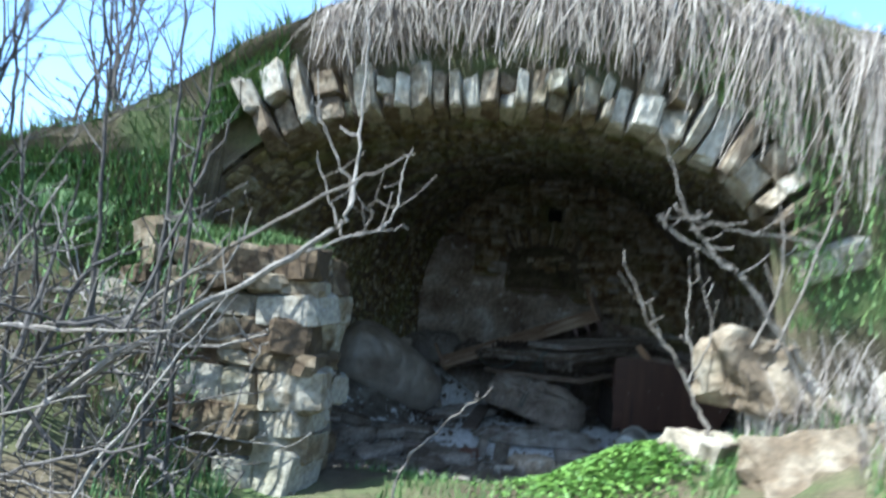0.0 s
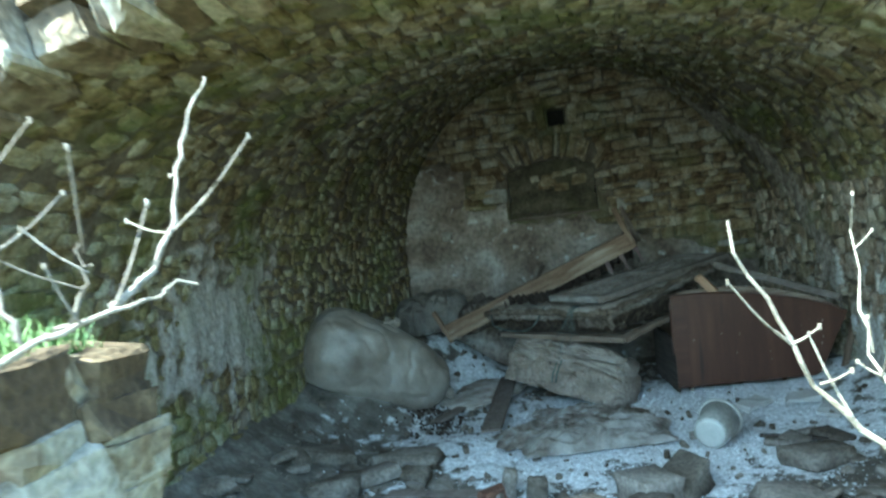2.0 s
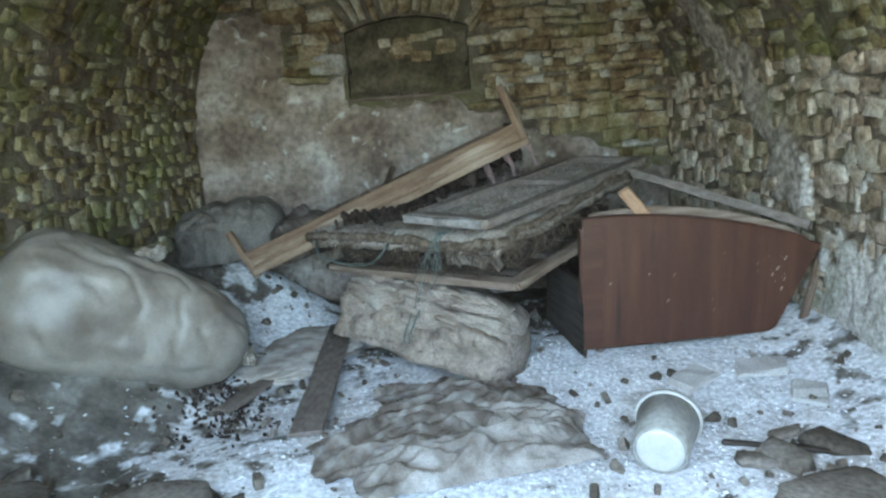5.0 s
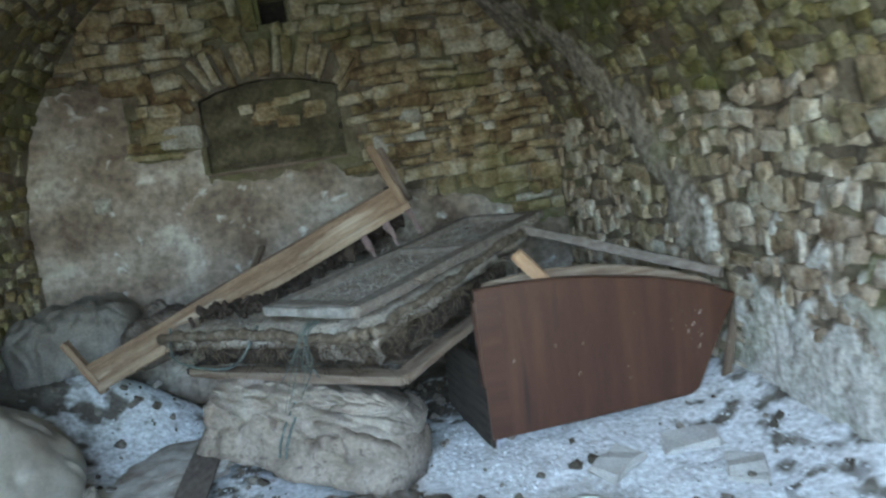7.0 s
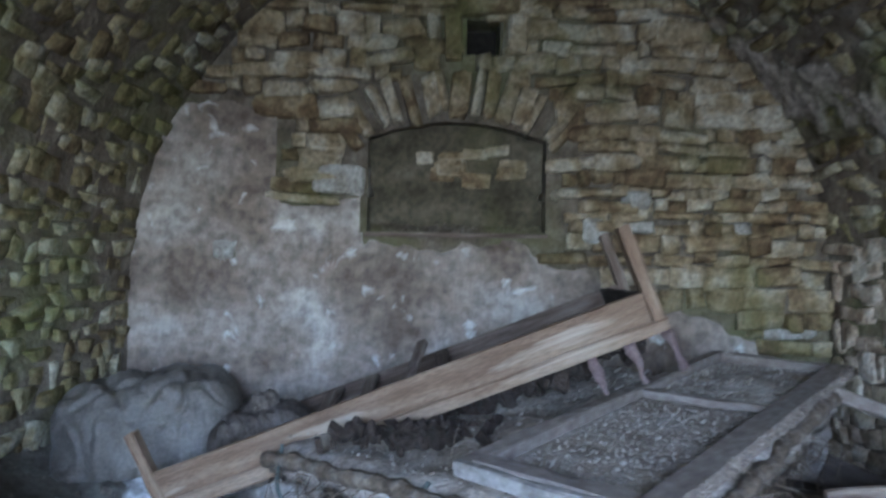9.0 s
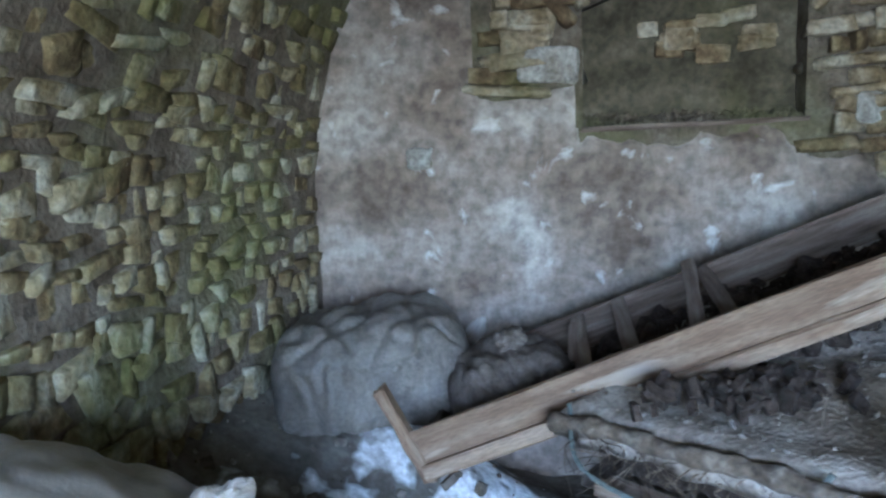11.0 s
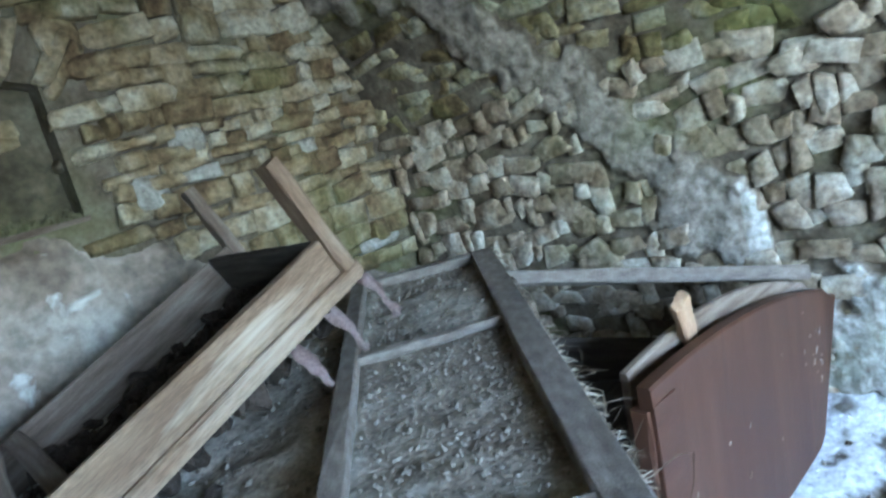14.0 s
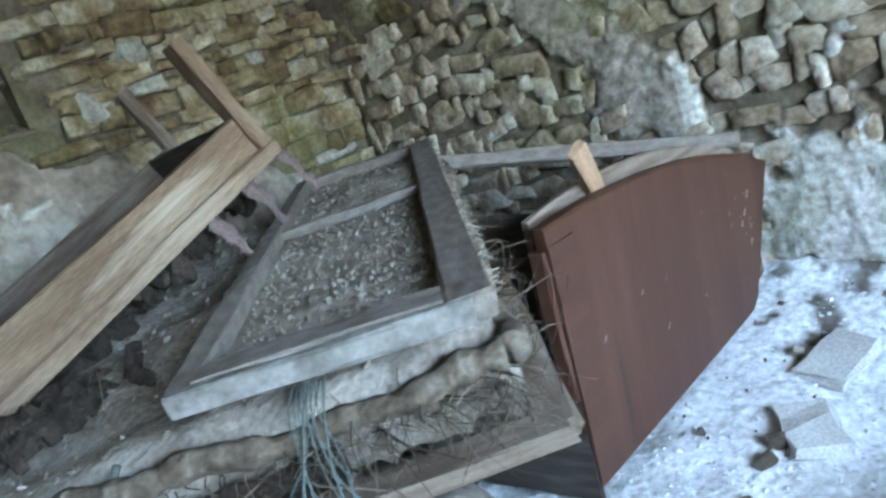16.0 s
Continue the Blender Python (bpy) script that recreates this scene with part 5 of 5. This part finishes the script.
heap.done("cord", TEAL_ROPE, roll, kind="")

# sacks
sack = thing("sack", frame_of((-0.45, 6.02, 0.55), (1.1, 0.5, -0.62), (0, 0, 1)), "full pale woven plastic sack lying on rubble by the wall", "sack")
part("body", blob((1.42, 0.66, 0.74), 7, 0.07, power=4.2, pleat=0.03, taper=0.22, crease=0.036, flat=0.85, square=0.8), SACK, sack, smooth=True)
neck = part("tied_neck", blob((0.16, 0.13, 0.12), 3, 0.5), SACK, sack, smooth=True, m=pose(0.72, 0.0, -0.05))
cord = Heap()
q = [Vector((-0.03, 0.062 * math.cos(a), 0.055 * math.sin(a))) for a in [2 * math.pi * k / 20 for k in range(21)]]
cord.add(*tube(q, [0.005] * 21, 5))
cord.done("cord", TEAL_ROPE, neck, kind="")
fold = blob((0.22, 0.05, 0.12), 9, 0.5)
part("loose_flap", fold, SACK, sack, smooth=True, m=pose(0.0, 0.02, 0.38, 10, -25, 30))
sack = thing("sack", frame_of((-0.16, 7.50, 0.73), (0.95, 0.1, 0.05), (0, 0, 1)), "grey dusty plastic sack against the end wall", "sack")
part("body", blob((0.84, 0.62, 0.56), 12, 0.16, power=5.0, pleat=0.03, crease=0.07, square=0.6), material("dusty grey sack", [(0.11, 0.094, 0.08), (0.20, 0.178, 0.157)], 3, 0.65, 0.5, 60), sack, smooth=True)
part("tied_neck", blob((0.14, 0.13, 0.10), 5, 0.4), bpy.data.materials["dusty grey sack"], sack, smooth=True, m=pose(0.47, 0.0, 0.02))
sack = thing("sack", frame_of((0.42, 7.28, 0.72), (0.8, 0.2, 0.25), (0, 0, 1)), "brown cloth bundle inside the upturned bed", "sack")
part("body", blob((0.5, 0.46, 0.40), 15, 0.22, power=3.0, crease=0.08), BROWN_CLOTH, sack, smooth=True)
part("knot", blob((0.13, 0.10, 0.09), 17, 0.5), BROWN_CLOTH, sack, smooth=True, m=pose(0.05, -0.03, 0.21))
sack = thing("sack", frame_of((0.40, 6.60, 0.07), (0.5, 0.9, 0.03), (0, 0, 1)), "flattened white plastic sack on the floor", "sack")
part("body", blob((1.0, 0.66, 0.09), 22, 0.2, power=5.0, crease=0.12), SOILED, sack, smooth=True)
part("loose_flap", blob((0.20, 0.34, 0.03), 27, 0.5), SACK, sack, smooth=True, m=pose(0.42, 0.0, -0.02, 0, 8, 0))


# crumpled cloths
def cloth(name, centre, size, turn, seed, height, label, mat=CLOTH):
    b = bmesh.new()
    n = 110
    g = {}
    L, W = size
    for i in range(n + 1):
        for j in range(n + 1):
            u, v = -1 + 2 * i / n, -1 + 2 * j / n
            k = 1 - 0.16 * hum(u * 2 + seed, v * 2, 1)
            x, y = u * L / 2 * k, v * W / 2 * k
            r = max(abs(u), abs(v))
            wx, wy = x + 0.12 * hum(x * 3, y * 3, seed), y + 0.12 * hum(x * 3, y * 3, seed + 5)
            ridge = max(0.0, 1 - abs(hum(wx * 1.7 + seed, wy * 6.0 + 1.2 * wx, seed) * 2.2)) ** 1.1
            fine_r = max(0.0, 1 - abs(hum(wx * 4 + seed, wy * 13 - 3 * wx, seed + 2) * 3.0))
            z = max(0.0, 1 - r ** 4) * height * (0.15 + 0.6 * ridge + 0.25 * fine_r) + 0.012 * abs(hum(x * 22, y * 22 + seed, 3))
            g[i, j] = b.verts.new((x, y, z))
    for i in range(n):
        for j in range(n):
            b.faces.new((g[i, j], g[i + 1, j], g[i + 1, j + 1], g[i, j + 1]))
    bmesh.ops.solidify(b, geom=b.faces[:], thickness=0.006)
    x, y = centre
    return tagged(part(name, b, mat, None, label, smooth=True, m=pose(x, y, ground_z(x, y) + (0.035 if mat is not CLOTH else 0.015), 0, 0, turn)), category="cloth", group="crumpled cloths")


cloth("cloth", (1.42, 4.98), (1.10, 0.42), 10, 3.0, 0.13, "crumpled dirty white cloth on the floor", SOILED)
cloth("cloth", (1.05, 5.20), (0.80, 0.40), 24, 5.5, 0.11, "crumpled brownish cloth beside the board")
cloth("cloth", (1.38, 5.42), (1.10, 0.46), 14, 8.0, 0.12, "crumpled brownish cloth on the lime")
cloth("cloth", (1.72, 5.22), (0.50, 0.34), -20, 11.0, 0.10, "small crumpled white cloth on the lime", SOILED)
cloth("cloth", (1.35, 5.72), (0.85, 0.40), -8, 14.0, 0.12, "crumpled brownish cloth below the mattress roll")

# bucket on its side
bucket = thing("bucket", frame_of((2.18, 4.72, 0.125), (0.42, 0.80, 0.10), (0, 0, 1)), "dirty white plastic bucket lying on its side", "bucket")


def lathe(outline, seg=40):
    b = bmesh.new()
    rings = [[b.verts.new((x, r * math.cos(2 * math.pi * k / seg), r * math.sin(2 * math.pi * k / seg))) for k in range(seg)] for x, r in outline]
    for p, q in zip(rings, rings[1:]):
        for k in range(seg):
            b.faces.new((p[k], p[(k + 1) % seg], q[(k + 1) % seg], q[k]))
    b.faces.new(rings[0])
    b.faces.new(rings[-1][::-1])
    bmesh.ops.recalc_face_normals(b, faces=b.faces)
    return b


# shell in a darker white than base and rim
part("shell", lathe([(0.008, 0.095), (0.0, 0.106), (0.004, 0.112), (0.26, 0.138), (0.262, 0.134), (0.02, 0.108), (0.018, 0.02)]), material("darker white plastic", [(0.24, 0.225, 0.20), (0.42, 0.405, 0.375)], 5, 0.45, 0.1, 40), bucket, smooth=True)
part("base", lathe([(-0.004, 0.02), (-0.004, 0.085), (0.002, 0.098), (0.006, 0.098)]), PLASTIC, bucket, "lighter white base", smooth=False)
part("rim", lathe([(0.245, 0.138), (0.245, 0.146), (0.268, 0.147), (0.268, 0.135)]), PLASTIC, bucket, smooth=True)

# boards, slabs and rubble on the floor
def on_floor(x, y, up=0.012):
    return (x, y, ground_z(x, y) + up)


board_thing("floor_board", on_floor(0.61, 5.35, 0.03), on_floor(0.66, 7.0, 0.10), 0.17, 0.025, DUSTY_FRAME, "grey weathered board on the lime", "board", seed=81, group="boards on the floor")
board_thing("floor_board", on_floor(0.10, 5.75, 0.03), on_floor(0.45, 6.55, 0.03), 0.11, 0.025, DUSTY_FRAME, "short grey board by the sack", "board", seed=82, group="boards on the floor")
board_thing("floor_board", on_floor(0.05, 4.13, 0.05), on_floor(0.80, 4.03, 0.04), 0.12, 0.03, DUSTY_FRAME, "dusty board among the rubble", "board", seed=83, group="boards on the floor")
board_thing("stick", on_floor(2.55, 4.95, 0.02), on_floor(2.95, 4.80, 0.02), 0.035, 0.02, DARK_WOOD, "dark broken stick on the lime", "stick", seed=84)
for i, (x, y, a, c, turn) in enumerate(((2.58, 5.55, 0.24, 0.16, 30), (2.95, 5.66, 0.26, 0.17, -15), (3.1, 5.2, 0.2, 0.16, 60))):
    ob = part("slab", plank((a, c, 0.035), 0.01, 90 + i, 3), material("pale tile", [(0.5, 0.47, 0.44), (0.64, 0.62, 0.59)], 6) if i == 0 else bpy.data.materials["pale tile"], None, "pale broken floor tile lying on the lime", m=pose(*on_floor(x, y, 0.02), 4, -5, turn))
    tagged(ob, category="tile", group="broken tiles")
rng = random.Random(55)
for i, (x, y, sx, sy, sz, turn, mat) in enumerate((
        (0.85, 4.12, 0.09, 0.11, 0.20, 5, RUBBLE), (1.03, 3.95, 0.10, 0.10, 0.20, 20, RUBBLE), (1.31, 3.58, 0.28, 0.24, 0.16, 15, RIGHT_STONE),
        (1.67, 3.92, 0.28, 0.28, 0.18, 35, RUBBLE), (1.90, 4.10, 0.32, 0.30, 0.16, 40, RUBBLE), (1.62, 3.64, 0.28, 0.20, 0.14, -30, RUBBLE),
        (1.76, 3.38, 0.26, 0.11, 0.08, 25, BRICK), (-0.02, 3.76, 0.36, 0.20, 0.09, 60, RUBBLE), (-0.35, 4.25, 0.42, 0.3, 0.14, 15, RUBBLE),
        (0.1, 4.75, 0.46, 0.3, 0.10, -20, RUBBLE), (-0.55, 4.75, 0.4, 0.25, 0.12, 5, RUBBLE), (-0.15, 4.45, 0.35, 0.25, 0.1, 40, RUBBLE),
        (1.08, 3.46, 0.14, 0.12, 0.08, 0, WHITE_STONE), (1.55, 3.5, 0.14, 0.2, 0.12, 0, RIGHT_STONE), (2.4, 3.7, 0.34, 0.28, 0.14, 10, RUBBLE),
        (2.75, 4.35, 0.36, 0.26, 0.12, 20, RUBBLE), (2.2, 3.3, 0.3, 0.22, 0.12, 70, RUBBLE), (0.5, 3.9, 0.2, 0.16, 0.1, 0, RUBBLE), (0.75, 4.05, 0.2, 0.12, 0.08, 50, BRICK))):
    ob = new("rubble_stone" if mat is not BRICK else "brick", rough_mesh(i % 14, mat))
    ob.matrix_basis = pose(x, y, ground_z(x, y) + sz * 0.36, rng.gauss(0, 6), rng.gauss(0, 6), turn) @ Matrix.Diagonal((sx, sy, sz, 1))
    tagged(ob, {RUBBLE: "grey fallen stone block on the floor", RIGHT_STONE: "tan fallen stone on the floor", BRICK: "broken red brick on the floor", WHITE_STONE: "small white stone on the floor"}[mat], "stone" if mat is not BRICK else "brick", "fallen stones")
for i in range(210):
    x, y = rng.uniform(-0.95, 3.2), 2.5 + 2.5 * rng.random() ** 1.3
    if 0.4 < x < 2.6 and y > 3.8:
        continue
    s = 0.05 + 0.17 * rng.random() ** 2.0
    ob = new("rubble_stone", rough_mesh(rng.randrange(14), RUBBLE))
    ob.matrix_basis = pose(x, y, ground_z(x, y) + 0.10 * s, rng.gauss(0, 10), rng.gauss(0, 10), rng.uniform(0, 360)) @ Matrix.Diagonal((s * 1.3, s * rng.uniform(0.6, 1.0), s * rng.uniform(0.3, 0.55), 1))
    tagged(ob, "grey fallen stone half sunk in the earth floor", "stone", "fallen stones")
dirt = Heap()
for _ in range(260):
    x, y = rng.gauss(0.12, 0.16), rng.gauss(5.85, 0.22)
    s = rng.uniform(0.01, 0.03)
    dirt.rock(pose(x, y, ground_z(x, y) + s * 0.1, rng.uniform(0, 90), rng.uniform(0, 90), rng.uniform(0, 360)) @ Matrix.Diagonal((s * 1.4, s, s * 0.5, 1)), rng.randrange(14))
dirt.done("dark_litter", ROT, None, "dark rotten litter by the sack", category="litter")
debris = Heap()
flakes = Heap()
for _ in range(3200):
    x, y = rng.uniform(-0.9, 3.5), rng.uniform(2.2, 7.6)
    if lime_at(x, y) > 0.3 and rng.random() < 0.6:
        continue
    s = 0.008 + 0.05 * rng.random() ** 4
    debris.rock(pose(x, y, ground_z(x, y) + s * 0.2, rng.uniform(0, 90), rng.uniform(0, 90), rng.uniform(0, 360)) @ Matrix.Diagonal((s * 1.3, s, s * 0.7, 1)), rng.randrange(14))
for _ in range(15000):
    x, y = rng.gauss(1.9, 1.0), rng.gauss(5.0, 0.9)
    if lime_at(x, y) < -0.25 + 0.5 * rng.random() or not -0.8 < x < 3.5:
        continue
    s = 0.005 + 0.022 * rng.random() ** 3
    flakes.chip(pose(x, y, ground_z(x, y) + 0.002, rng.gauss(0, 14), rng.gauss(0, 14), rng.uniform(0, 360)) @ Matrix.Diagonal((s * 1.4, s, s * 0.6, 1)))
debris.done("rubble", RUBBLE, None, "small stones and crumbs over the earth floor", category="rubble")
flakes.done("lime_flakes", LIME, None, "white flakes of lime on the floor", category="lime")

# ---- stones of the vault, laid last ----
heap = Heap()
lower = Heap()
lay_vault(0.79, 0.955, 5.0, 8.0, 0.055, 0.115, 0.06, 0.20, 61, lower, vault, 295, RIGHT_STONE)
lay_vault(0.79, 0.985, 1.85, 5.0, 0.055, 0.12, 0.06, 0.21, 62, lower)
lay_vault(0.955, 0.985, 5.0, 8.0, 0.08, 0.13, 0.1, 0.24, 65, lower)
lay_vault(0.02, 0.22, 1.85, 8.0, 0.05, 0.105, 0.07, 0.21, 63, heap, sink=0.012)
lay_vault(0.22, 0.79, 1.85, 8.0, 0.045, 0.095, 0.08, 0.26, 64, heap, sink=0.018)
lower.done("lower_stones", RIGHT_STONE, vault, "tan wall stones with tight joints", smooth=True)
heap.done("vault_stones", STONE, vault, "thin rough stones laid in courses along the vault", smooth=True)
